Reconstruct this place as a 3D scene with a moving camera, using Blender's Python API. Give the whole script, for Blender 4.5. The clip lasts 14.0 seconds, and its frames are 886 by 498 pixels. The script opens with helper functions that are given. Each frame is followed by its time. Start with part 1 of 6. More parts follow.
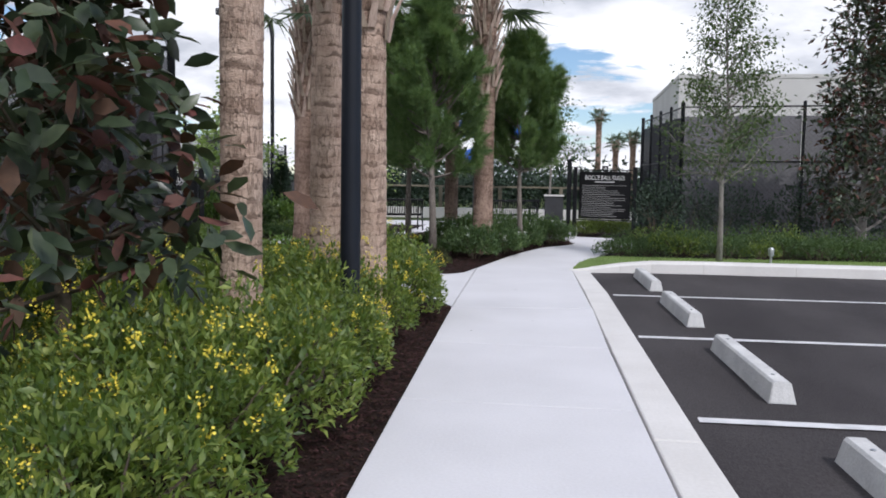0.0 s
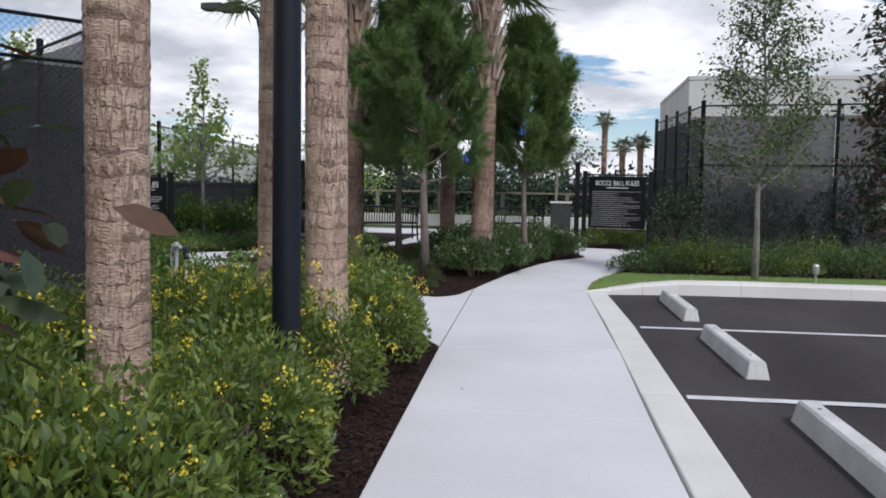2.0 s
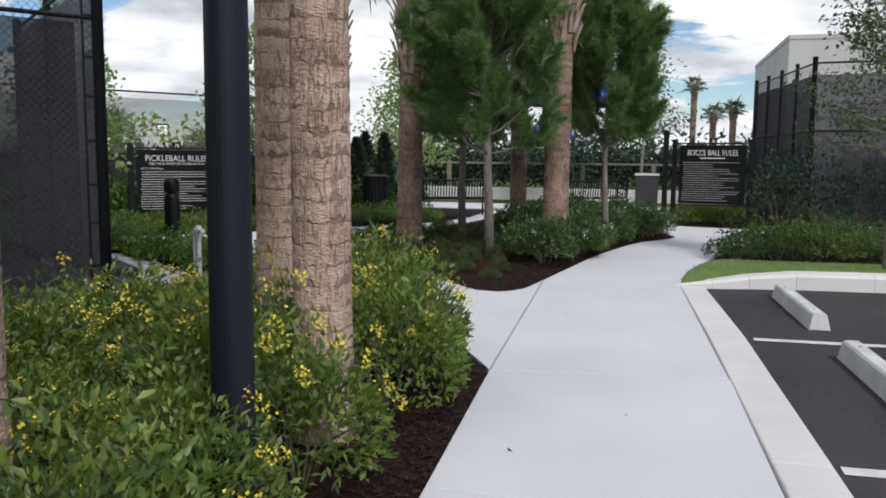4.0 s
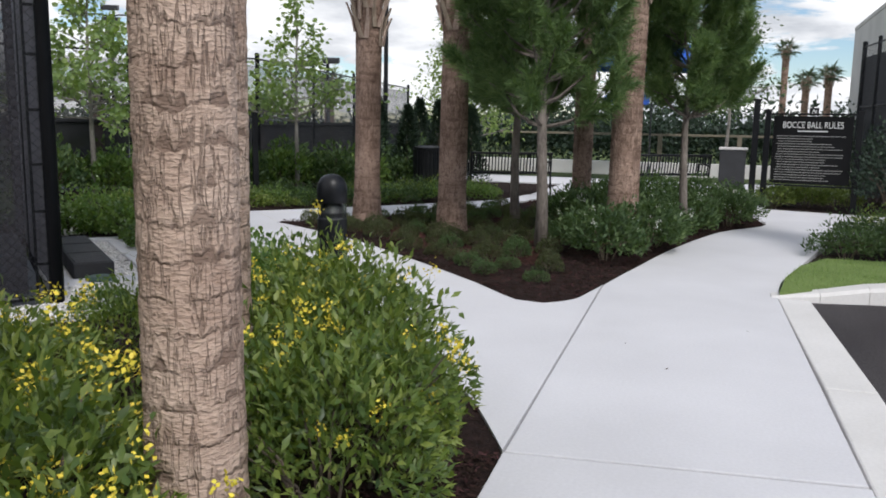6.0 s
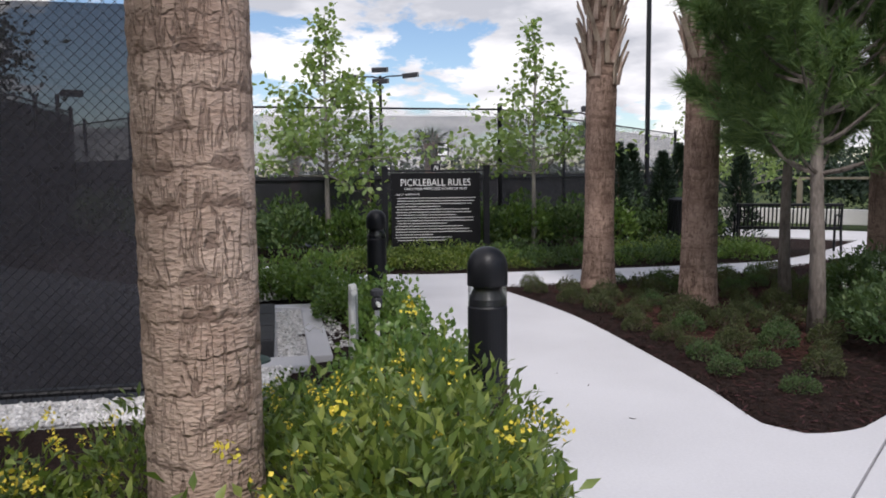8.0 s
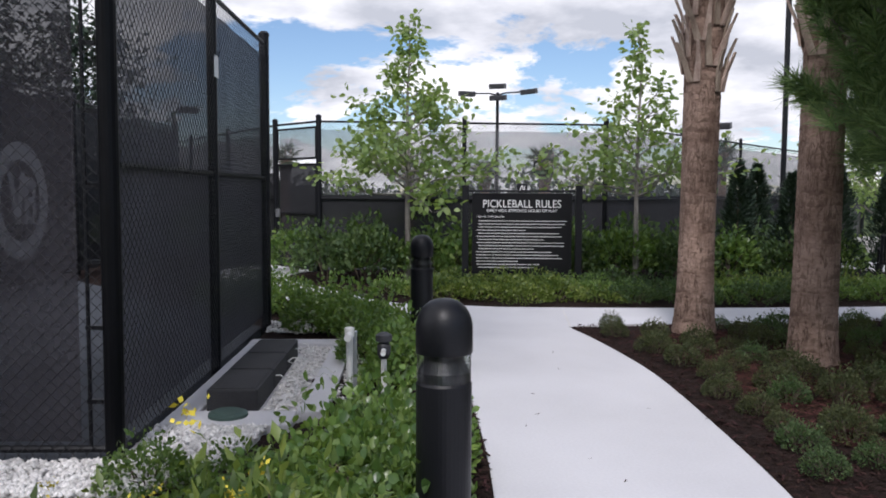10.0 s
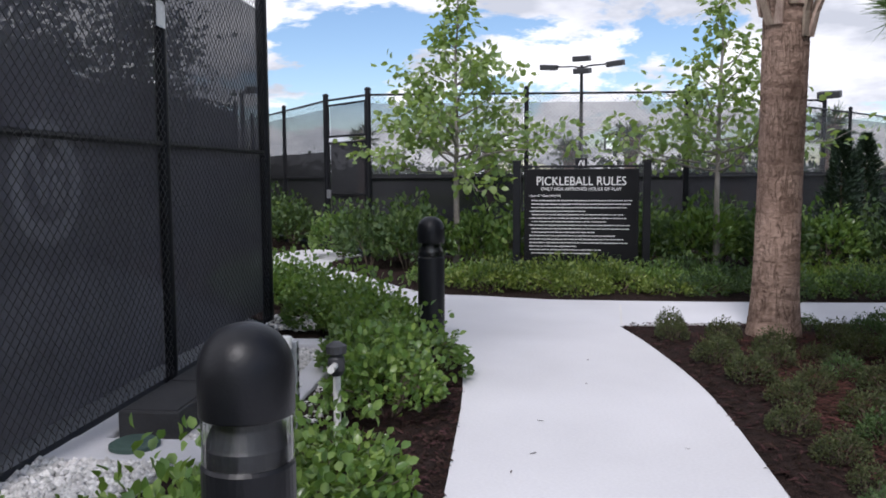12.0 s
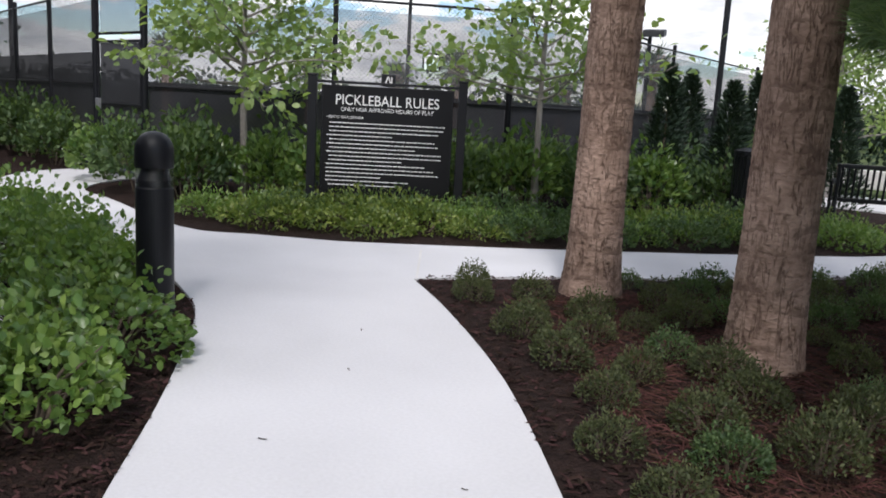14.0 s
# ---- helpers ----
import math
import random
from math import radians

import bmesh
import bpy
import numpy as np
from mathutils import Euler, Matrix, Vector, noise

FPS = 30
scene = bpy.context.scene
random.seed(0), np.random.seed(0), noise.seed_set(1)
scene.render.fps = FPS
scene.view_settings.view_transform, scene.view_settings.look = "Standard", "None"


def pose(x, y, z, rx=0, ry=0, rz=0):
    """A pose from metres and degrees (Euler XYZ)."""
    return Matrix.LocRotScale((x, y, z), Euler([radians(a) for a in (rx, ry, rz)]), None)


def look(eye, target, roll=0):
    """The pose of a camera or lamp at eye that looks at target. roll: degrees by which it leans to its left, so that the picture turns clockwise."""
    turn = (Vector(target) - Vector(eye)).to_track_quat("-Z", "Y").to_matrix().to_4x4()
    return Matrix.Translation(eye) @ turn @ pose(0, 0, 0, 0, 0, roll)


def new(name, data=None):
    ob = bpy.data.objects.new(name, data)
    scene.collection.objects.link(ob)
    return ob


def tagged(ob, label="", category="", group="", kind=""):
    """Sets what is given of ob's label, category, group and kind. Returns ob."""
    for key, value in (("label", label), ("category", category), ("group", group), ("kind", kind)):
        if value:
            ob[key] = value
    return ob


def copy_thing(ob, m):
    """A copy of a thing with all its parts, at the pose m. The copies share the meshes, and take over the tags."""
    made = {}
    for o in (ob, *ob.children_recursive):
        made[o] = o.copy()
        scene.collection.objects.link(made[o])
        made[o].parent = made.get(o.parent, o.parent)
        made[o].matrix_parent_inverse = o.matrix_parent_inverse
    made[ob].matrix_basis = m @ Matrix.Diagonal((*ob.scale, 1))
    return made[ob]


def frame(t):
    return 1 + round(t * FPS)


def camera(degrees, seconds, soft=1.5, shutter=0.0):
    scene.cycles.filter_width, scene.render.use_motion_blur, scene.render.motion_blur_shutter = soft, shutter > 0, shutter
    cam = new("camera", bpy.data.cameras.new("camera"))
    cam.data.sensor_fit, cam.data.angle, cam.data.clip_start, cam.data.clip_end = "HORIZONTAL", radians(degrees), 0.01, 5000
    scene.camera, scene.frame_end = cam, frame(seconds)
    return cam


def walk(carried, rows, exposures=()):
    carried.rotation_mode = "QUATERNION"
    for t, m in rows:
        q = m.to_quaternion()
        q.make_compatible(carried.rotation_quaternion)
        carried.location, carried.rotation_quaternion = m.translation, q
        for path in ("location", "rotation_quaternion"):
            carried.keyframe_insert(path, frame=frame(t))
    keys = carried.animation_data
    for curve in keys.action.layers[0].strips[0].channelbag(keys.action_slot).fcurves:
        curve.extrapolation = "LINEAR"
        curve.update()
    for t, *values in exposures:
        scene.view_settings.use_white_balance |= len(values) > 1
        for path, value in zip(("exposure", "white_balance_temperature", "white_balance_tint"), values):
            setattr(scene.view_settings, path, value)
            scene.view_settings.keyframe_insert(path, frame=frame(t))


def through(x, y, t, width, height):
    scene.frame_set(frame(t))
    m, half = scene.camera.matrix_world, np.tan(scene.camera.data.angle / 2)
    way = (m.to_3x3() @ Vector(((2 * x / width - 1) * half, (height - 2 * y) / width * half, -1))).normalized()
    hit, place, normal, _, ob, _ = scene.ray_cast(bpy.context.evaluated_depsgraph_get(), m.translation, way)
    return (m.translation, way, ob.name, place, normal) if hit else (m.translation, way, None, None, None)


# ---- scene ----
cam = camera(57.4, 14.0, soft=1.8)
PATH = [
    (0, (0.371, 0.678, 1.346), (0.082, 2.65, 1.182), 0.9),
    (0.5, (0.311, 1.176, 1.377), (-0.007, 3.146, 1.239), 1.4),
    (1, (0.271, 1.659, 1.384), (-0.015, 3.634, 1.257), 1.5),
    (1.5, (0.239, 2.128, 1.378), (-0.039, 4.103, 1.238), 1.8),
    (2, (0.242, 2.581, 1.354), (-0.054, 4.553, 1.203), 1.0),
    (2.5, (0.253, 3.041, 1.367), (-0.103, 5.001, 1.192), 1.4),
    (3, (0.237, 3.461, 1.378), (-0.173, 5.41, 1.187), 1.0),
    (3.2, (0.24, 3.617, 1.366), (-0.209, 5.556, 1.168), 1.0),
    (5.3, (0.065, 5.337, 1.455), (-0.454, 7.246, 1.16), 0.2),
    (5.5, (0.077, 5.528, 1.464), (-0.472, 7.426, 1.155), 0.4),
    (6, (0.09, 5.984, 1.457), (-0.566, 7.848, 1.149), 1.0),
    (6.5, (0.041, 6.408, 1.448), (-0.679, 8.248, 1.14), 1.7),
    (7, (-0.017, 6.85, 1.46), (-0.924, 8.604, 1.142), -0.7),
    (7.5, (-0.075, 7.285, 1.469), (-1.137, 8.963, 1.227), -0.9),
    (7.7, (-0.088, 7.47, 1.476), (-1.242, 9.091, 1.264), -0.8),
    (9.8, (-0.264, 9.057, 1.476), (-1.701, 10.437, 1.301), -0.1),
    (10, (-0.344, 9.206, 1.481), (-1.834, 10.532, 1.341), 0.3),
    (10.5, (-0.523, 9.57, 1.458), (-2.12, 10.77, 1.372), -0.4),
    (11, (-0.604, 9.93, 1.425), (-2.241, 11.074, 1.329), -1.6),
    (11.5, (-0.714, 10.262, 1.413), (-2.378, 11.36, 1.253), -1.0),
    (12, (-0.881, 10.581, 1.411), (-2.518, 11.715, 1.227), -0.3),
    (12.5, (-1.015, 10.966, 1.362), (-2.661, 12.08, 1.146), -0.1),
    (13, (-1.211, 11.274, 1.36), (-2.793, 12.471, 1.106), 0.5),
    (13.5, (-1.408, 11.592, 1.347), (-2.851, 12.948, 1.067), 1.3),
    (14, (-1.776, 11.903, 1.32), (-3.123, 13.339, 0.968), 3.1),
]
walk(cam, [(t, look(eye, target, roll)) for t, eye, target, roll in PATH],
     exposures=((0, 0.52, 6300, 13), (2.5, 0.31, 6330, 12), (3.2, 0.30, 6380, 11), (5.5, 0.50, 6500, 10), (7.0, 0.40, 6500, 12),
                (7.5, 0.44, 6580, 14), (10, 0.48, 6350, 15), (10.6, 0.44, 6300, 15), (12, 0.60, 6300, 15), (14, 0.74, 6500, 12)))

# ---- world, sun ----
SUN_AZ, SUN_EL = radians(138.0), radians(48.0)   # compass angle from +y towards +x, height
world = bpy.data.worlds.new("sky")
scene.world = world
world.use_nodes = True
wn, wl = world.node_tree.nodes, world.node_tree.links
wn.clear()


def wnode(kind, **values):
    n = wn.new(kind)
    for k, v in values.items():
        n.inputs[k].default_value = v
    return n


sky = wn.new("ShaderNodeTexSky")
sky.sky_type, sky.sun_disc = "NISHITA", False
sky.sun_elevation, sky.sun_rotation = SUN_EL, SUN_AZ
sky.air_density, sky.dust_density, sky.ozone_density = 1.0, 0.15, 4.0
sky_bg = wnode("ShaderNodeBackground", Strength=0.085)
wl.new(sky.outputs[0], sky_bg.inputs["Color"])
coord = wn.new("ShaderNodeTexCoord")
sep = wn.new("ShaderNodeSeparateXYZ")
wl.new(coord.outputs["Generated"], sep.inputs[0])
lift = wn.new("ShaderNodeMath")
lift.operation = "MAXIMUM"
wl.new(sep.outputs["Z"], lift.inputs[0])
lift.inputs[1].default_value = 0.0
raised = wn.new("ShaderNodeMath")
raised.operation = "ADD"
wl.new(lift.outputs[0], raised.inputs[0])
raised.inputs[1].default_value = 0.22
flat = wn.new("ShaderNodeVectorMath")
flat.operation = "DIVIDE"
wl.new(coord.outputs["Generated"], flat.inputs[0])
trip = wn.new("ShaderNodeCombineXYZ")
for k in range(3):
    wl.new(raised.outputs[0], trip.inputs[k])
wl.new(trip.outputs[0], flat.inputs[1])
drift = wn.new("ShaderNodeVectorMath")
drift.operation = "ADD"
drift.inputs[1].default_value = (2.6, 0.9, 0.0)
wl.new(flat.outputs[0], drift.inputs[0])
puff = wnode("ShaderNodeTexNoise", Scale=0.95, Detail=12.0, Roughness=0.60, Distortion=0.25)
wl.new(drift.outputs[0], puff.inputs["Vector"])
cover = wn.new("ShaderNodeValToRGB")
cover.color_ramp.elements[0].position, cover.color_ramp.elements[1].position = 0.450, 0.478
wl.new(puff.outputs["Fac"], cover.inputs[0])
shade = wnode("ShaderNodeTexNoise", Scale=1.9, Detail=6.0, Roughness=0.55)
wl.new(flat.outputs[0], shade.inputs["Vector"])
tone = wn.new("ShaderNodeValToRGB")
tone.color_ramp.elements[0].position, tone.color_ramp.elements[1].position = 0.38, 0.66
tone.color_ramp.elements[0].color, tone.color_ramp.elements[1].color = (0.43, 0.455, 0.50, 1), (0.95, 0.955, 0.97, 1)
wl.new(shade.outputs["Fac"], tone.inputs[0])
cloud_bg = wnode("ShaderNodeBackground", Strength=1.0)
wl.new(tone.outputs[0], cloud_bg.inputs["Color"])
both = wn.new("ShaderNodeMixShader")
wl.new(cover.outputs[0], both.inputs[0])
wl.new(sky_bg.outputs[0], both.inputs[1])
wl.new(cloud_bg.outputs[0], both.inputs[2])
wl.new(both.outputs[0], wn.new("ShaderNodeOutputWorld").inputs[0])

sun = new("sun", bpy.data.lights.new("sun", "SUN"))
sun.data.energy, sun.data.angle, sun.data.color = 1.7, radians(9), (1.0, 0.975, 0.95)
sun_from = Vector((math.sin(SUN_AZ) * math.cos(SUN_EL), math.cos(SUN_AZ) * math.cos(SUN_EL), math.sin(SUN_EL)))
sun.matrix_world = look(sun_from * 50, (0, 0, 0))

# ---- materials ----
RNG = np.random.default_rng(7)


def material(name, base, dark, scale=4.0, fine=60.0, rough=0.7, bump=0.2, metallic=0.0, spread=(0.35, 0.65),
             per="", vary=0.25, spec=0.5, stretch=(1, 1, 1), fine_amount=0.35, bump_dist=0.01):
    """Two-scale procedural surface: blotches between two colours, fine grain, bump; per: island or object variation."""
    m = bpy.data.materials.new(name)
    m.use_nodes = True
    n, l = m.node_tree.nodes, m.node_tree.links
    b = n["Principled BSDF"]
    b.inputs["Roughness"].default_value, b.inputs["Metallic"].default_value = rough, metallic
    b.inputs["Specular IOR Level"].default_value = spec
    tc = n.new("ShaderNodeTexCoord")
    mp = n.new("ShaderNodeMapping")
    mp.inputs["Scale"].default_value = stretch
    l.new(tc.outputs["Object"], mp.inputs[0])
    big = n.new("ShaderNodeTexNoise")
    big.inputs["Scale"].default_value, big.inputs["Detail"].default_value = scale, 6.0
    small = n.new("ShaderNodeTexNoise")
    small.inputs["Scale"].default_value, small.inputs["Detail"].default_value = fine, 4.0
    l.new(mp.outputs[0], big.inputs["Vector"])
    l.new(mp.outputs[0], small.inputs["Vector"])
    mixf = n.new("ShaderNodeMix")
    mixf.inputs[0].default_value = fine_amount
    l.new(big.outputs["Fac"], mixf.inputs[2])
    l.new(small.outputs["Fac"], mixf.inputs[3])
    ramp = n.new("ShaderNodeValToRGB")
    ramp.color_ramp.elements[0].position, ramp.color_ramp.elements[1].position = spread
    ramp.color_ramp.elements[0].color, ramp.color_ramp.elements[1].color = (*dark, 1), (*base, 1)
    l.new(mixf.outputs[0], ramp.inputs[0])
    colour = ramp.outputs[0]
    if per:
        if per == "island":
            src = n.new("ShaderNodeNewGeometry").outputs["Random Per Island"]
        else:
            src = n.new("ShaderNodeObjectInfo").outputs["Random"]
        hsv = n.new("ShaderNodeHueSaturation")
        mr = n.new("ShaderNodeMapRange")
        mr.inputs["To Min"].default_value, mr.inputs["To Max"].default_value = 1 - vary, 1 + vary
        l.new(src, mr.inputs[0])
        l.new(mr.outputs[0], hsv.inputs["Value"])
        mh = n.new("ShaderNodeMapRange")
        mh.inputs["To Min"].default_value, mh.inputs["To Max"].default_value = 0.5 + 0.05 * vary, 0.5 - 0.07 * vary
        l.new(src, mh.inputs[0])
        l.new(mh.outputs[0], hsv.inputs["Hue"])
        l.new(colour, hsv.inputs["Color"])
        colour = hsv.outputs[0]
    l.new(colour, b.inputs["Base Color"])
    if bump:
        bp = n.new("ShaderNodeBump")
        bp.inputs["Strength"].default_value, bp.inputs["Distance"].default_value = bump, bump_dist
        l.new(small.outputs["Fac"], bp.inputs["Height"])
        l.new(bp.outputs[0], b.inputs["Normal"])
    return m


def leaf_material(name, base, dark, vary=0.45, rough=0.45, through=0.25):
    """Leaf: island-wise variation, some light passing through."""
    m = material(name, base, dark, scale=3.0, fine=30.0, rough=rough, bump=0.0, per="island", vary=vary, spec=0.4)
    n, l = m.node_tree.nodes, m.node_tree.links
    b = n["Principled BSDF"]
    tr = n.new("ShaderNodeBsdfTranslucent")
    tr.inputs[0].default_value = (min(1, base[0] * 2.0), min(1, base[1] * 2.0), base[2] * 0.9, 1)
    mx = n.new("ShaderNodeMixShader")
    mx.inputs[0].default_value = through
    l.new(b.outputs[0], mx.inputs[1])
    l.new(tr.outputs[0], mx.inputs[2])
    l.new(mx.outputs[0], n["Material Output"].inputs[0])
    return m


def mesh_fabric(name, colour, gap):
    """Woven wind-screen mesh: a share of open holes between dark threads."""
    m = material(name, colour, tuple(0.6 * c for c in colour), scale=0.8, fine=9.0, rough=0.85, bump=0.0, spec=0.2)
    n, l = m.node_tree.nodes, m.node_tree.links
    tr = n.new("ShaderNodeBsdfTransparent")
    mx = n.new("ShaderNodeMixShader")
    mx.inputs[0].default_value = gap
    l.new(n["Principled BSDF"].outputs[0], mx.inputs[1])
    l.new(tr.outputs[0], mx.inputs[2])
    l.new(mx.outputs[0], n["Material Output"].inputs[0])
    return m


CONCRETE = material("pale_concrete", (0.665, 0.66, 0.69), (0.575, 0.57, 0.595), scale=0.9, fine=55, rough=0.85, bump=0.12, spec=0.25)
KERB = material("kerb_concrete", (0.70, 0.685, 0.68), (0.60, 0.585, 0.575), scale=1.6, fine=45, rough=0.9, bump=0.2, spec=0.2)
STOPPER = material("precast_concrete", (0.66, 0.66, 0.66), (0.48, 0.48, 0.49), scale=5, fine=70, rough=0.9, bump=0.35, spec=0.2)
ASPHALT = material("asphalt", (0.066, 0.060, 0.062), (0.033, 0.029, 0.031), scale=1.1, fine=120, stretch=(1.0, 0.35, 1.0), spread=(0.40, 0.62), fine_amount=0.45, rough=0.9, bump=0.6, spec=0.25, bump_dist=0.006)
PAINT = material("road_paint", (0.74, 0.74, 0.76), (0.5, 0.5, 0.52), scale=6, fine=120, rough=0.75, bump=0.3)
MULCH = material("bark_mulch", (0.040, 0.024, 0.021), (0.012, 0.007, 0.006), scale=14, fine=70, rough=0.95, bump=1.0, spec=0.15, bump_dist=0.03)
CHIP = material("mulch_chips", (0.055, 0.032, 0.027), (0.018, 0.010, 0.008), scale=9, fine=60, rough=0.95, bump=0.3, per="island", vary=0.6, spec=0.1)
STRAW = material("pine_straw", (0.095, 0.048, 0.036), (0.035, 0.018, 0.014), scale=9, fine=50, rough=0.9, bump=0.6, per="island", vary=0.5, spec=0.1)
GROUND = material("far_ground", (0.10, 0.13, 0.05), (0.05, 0.07, 0.028), scale=0.6, fine=20, rough=0.95, bump=0.5, spec=0.1)
TURF = material("turf", (0.19, 0.26, 0.085), (0.12, 0.18, 0.05), scale=2.0, fine=60, rough=0.9, bump=0.8, spec=0.15, bump_dist=0.02)
BLADE = leaf_material("grass_blades", (0.213, 0.314, 0.116), (0.126, 0.209, 0.072), vary=0.35, rough=0.6)
GRAVEL = material("white_gravel", (0.80, 0.79, 0.78), (0.58, 0.57, 0.56), scale=20, fine=60, rough=0.9, bump=0.9, spec=0.2, bump_dist=0.02)
STONE = material("gravel_stones", (0.82, 0.81, 0.79), (0.55, 0.53, 0.52), scale=12, fine=50, rough=0.85, bump=0.2, per="island", vary=0.3)
PALM_BARK = material("palm_bark", (0.59, 0.445, 0.36), (0.39, 0.275, 0.215), scale=3.2, fine=40, rough=0.95, bump=0.8, spec=0.1,
                     stretch=(1, 1, 2.2), spread=(0.36, 0.60), bump_dist=0.02)
RED_BARK = material("fibrous_palm_bark", (0.43, 0.305, 0.245), (0.21, 0.14, 0.11), scale=4, fine=30, rough=0.95, bump=0.9, spec=0.1,
                    stretch=(1, 1, 1.6), spread=(0.36, 0.62), bump_dist=0.02)
BOOT = material("palm_boots", (0.50, 0.41, 0.33), (0.27, 0.20, 0.16), scale=5, fine=40, rough=0.9, bump=0.5, per="island", vary=0.25, spec=0.15, stretch=(3, 3, 1))
GREY_BARK = material("grey_bark", (0.36, 0.335, 0.31), (0.15, 0.135, 0.125), scale=6, fine=45, rough=0.95, bump=0.9, spec=0.1, stretch=(1, 1, 0.3), bump_dist=0.015)
PINE_BARK = material("pine_bark", (0.27, 0.235, 0.21), (0.10, 0.085, 0.075), scale=9, fine=40, rough=0.95, bump=1.0, spec=0.1, stretch=(1, 1, 0.35), bump_dist=0.02)
TWIG = material("twigs", (0.15, 0.12, 0.09), (0.06, 0.05, 0.04), scale=8, fine=40, rough=0.9, bump=0.3, spec=0.1)
LEAF_YELLOWISH = leaf_material("shrub_leaves", (0.160, 0.222, 0.050), (0.042, 0.085, 0.024), vary=0.6)
LEAF_FRESH = leaf_material("fresh_leaves", (0.163, 0.260, 0.070), (0.070, 0.137, 0.040), vary=0.45, rough=0.35)
LEAF_GLOSSY = leaf_material("glossy_leaves", (0.140, 0.225, 0.066), (0.055, 0.110, 0.036), vary=0.5, rough=0.3)
LEAF_DARK = leaf_material("dark_leaves", (0.039, 0.065, 0.046), (0.015, 0.030, 0.021), vary=0.5, rough=0.65, through=0.12)
LEAF_MID = leaf_material("mid_leaves", (0.078, 0.130, 0.050), (0.030, 0.064, 0.025), vary=0.5, rough=0.62)
LEAF_OLIVE = leaf_material("olive_leaves", (0.082, 0.100, 0.042), (0.032, 0.044, 0.020), vary=0.5, rough=0.7)
LEAF_OAK = leaf_material("oak_leaves", (0.088, 0.135, 0.055), (0.036, 0.064, 0.030), vary=0.5)
LEAF_TREE = leaf_material("young_tree_leaves", (0.225, 0.310, 0.130), (0.105, 0.175, 0.065), vary=0.4, through=0.35)
LEAF_MAGNOLIA = leaf_material("magnolia_leaves", (0.062, 0.088, 0.048), (0.022, 0.036, 0.022), vary=0.5, rough=0.33, through=0.08)
LEAF_RUSSET = leaf_material("russet_leaf_backs", (0.125, 0.058, 0.036), (0.045, 0.026, 0.020), vary=0.5, rough=0.7, through=0.05)
NEEDLE = leaf_material("pine_needles", (0.150, 0.240, 0.085), (0.060, 0.115, 0.045), vary=0.45, rough=0.55, through=0.15)
FROND = leaf_material("palm_fronds", (0.109, 0.152, 0.105), (0.046, 0.076, 0.046), vary=0.4, through=0.2)
PETAL = material("yellow_petals", (0.76, 0.66, 0.07), (0.60, 0.48, 0.04), scale=30, fine=90, rough=0.6, bump=0.0, per="island", vary=0.2)
WHITE_PETAL = material("white_petals", (0.75, 0.76, 0.70), (0.55, 0.58, 0.48), scale=30, fine=90, rough=0.6, bump=0.0, per="island", vary=0.2)
BLACK_METAL = material("black_powder_coat", (0.0085, 0.009, 0.012), (0.005, 0.0055, 0.0075), scale=3, fine=110, rough=0.42, bump=0.08, spec=0.32)
DARK_POST = material("navy_black_paint", (0.010, 0.013, 0.021), (0.006, 0.008, 0.013), scale=2, fine=80, rough=0.5, bump=0.1, spec=0.3)
WIRE = material("vinyl_coated_wire", (0.022, 0.022, 0.025), (0.014, 0.014, 0.016), scale=6, fine=60, rough=0.4, bump=0.0)
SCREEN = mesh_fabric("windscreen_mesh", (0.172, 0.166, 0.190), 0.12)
SCREEN_THIN = mesh_fabric("thin_windscreen_mesh", (0.052, 0.050, 0.060), 0.14)
SCREEN_PALE = mesh_fabric("pale_windscreen_mesh", (0.20, 0.20, 0.215), 0.48)
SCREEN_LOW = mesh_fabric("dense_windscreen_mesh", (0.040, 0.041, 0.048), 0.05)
TAN_BEAM = material("tan_timber", (0.24, 0.21, 0.155), (0.15, 0.13, 0.095), scale=2, fine=40, rough=0.85, bump=0.2)
SIGN_BLACK = material("sign_face", (0.006, 0.006, 0.0075), (0.004, 0.004, 0.005), spec=0.25, scale=2, fine=60, rough=0.45, bump=0.05)
LETTER_DIM = material("small_lettering", (0.42, 0.42, 0.42), (0.34, 0.34, 0.34), scale=10, fine=60, rough=0.5, bump=0.0)
LETTER = material("white_lettering", (0.80, 0.80, 0.80), (0.70, 0.70, 0.70), scale=10, fine=60, rough=0.5, bump=0.0)
PVC = material("white_pvc", (0.78, 0.78, 0.76), (0.62, 0.62, 0.60), scale=5, fine=50, rough=0.4, bump=0.05)
GALV = material("galvanised_steel", (0.55, 0.56, 0.58), (0.36, 0.37, 0.40), scale=8, fine=70, rough=0.45, bump=0.1, metallic=0.7)
RUBBER = material("black_rubber", (0.032, 0.033, 0.037), (0.018, 0.018, 0.021), scale=5, fine=90, rough=0.75, bump=0.3)
LID_GREEN = material("green_plastic", (0.06, 0.105, 0.09), (0.035, 0.065, 0.055), scale=6, fine=60, rough=0.6, bump=0.2)
BLUE_CLOTH = material("blue_canvas", (0.03, 0.13, 0.55), (0.02, 0.08, 0.38), scale=2, fine=90, rough=0.85, bump=0.1)
STUCCO = material("white_stucco", (0.60, 0.59, 0.585), (0.50, 0.49, 0.485), scale=0.5, fine=30, rough=0.95, bump=0.25)
COURT = material("court_surface", (0.055, 0.062, 0.075), (0.04, 0.045, 0.055), scale=0.5, fine=60, rough=0.85, bump=0.15)
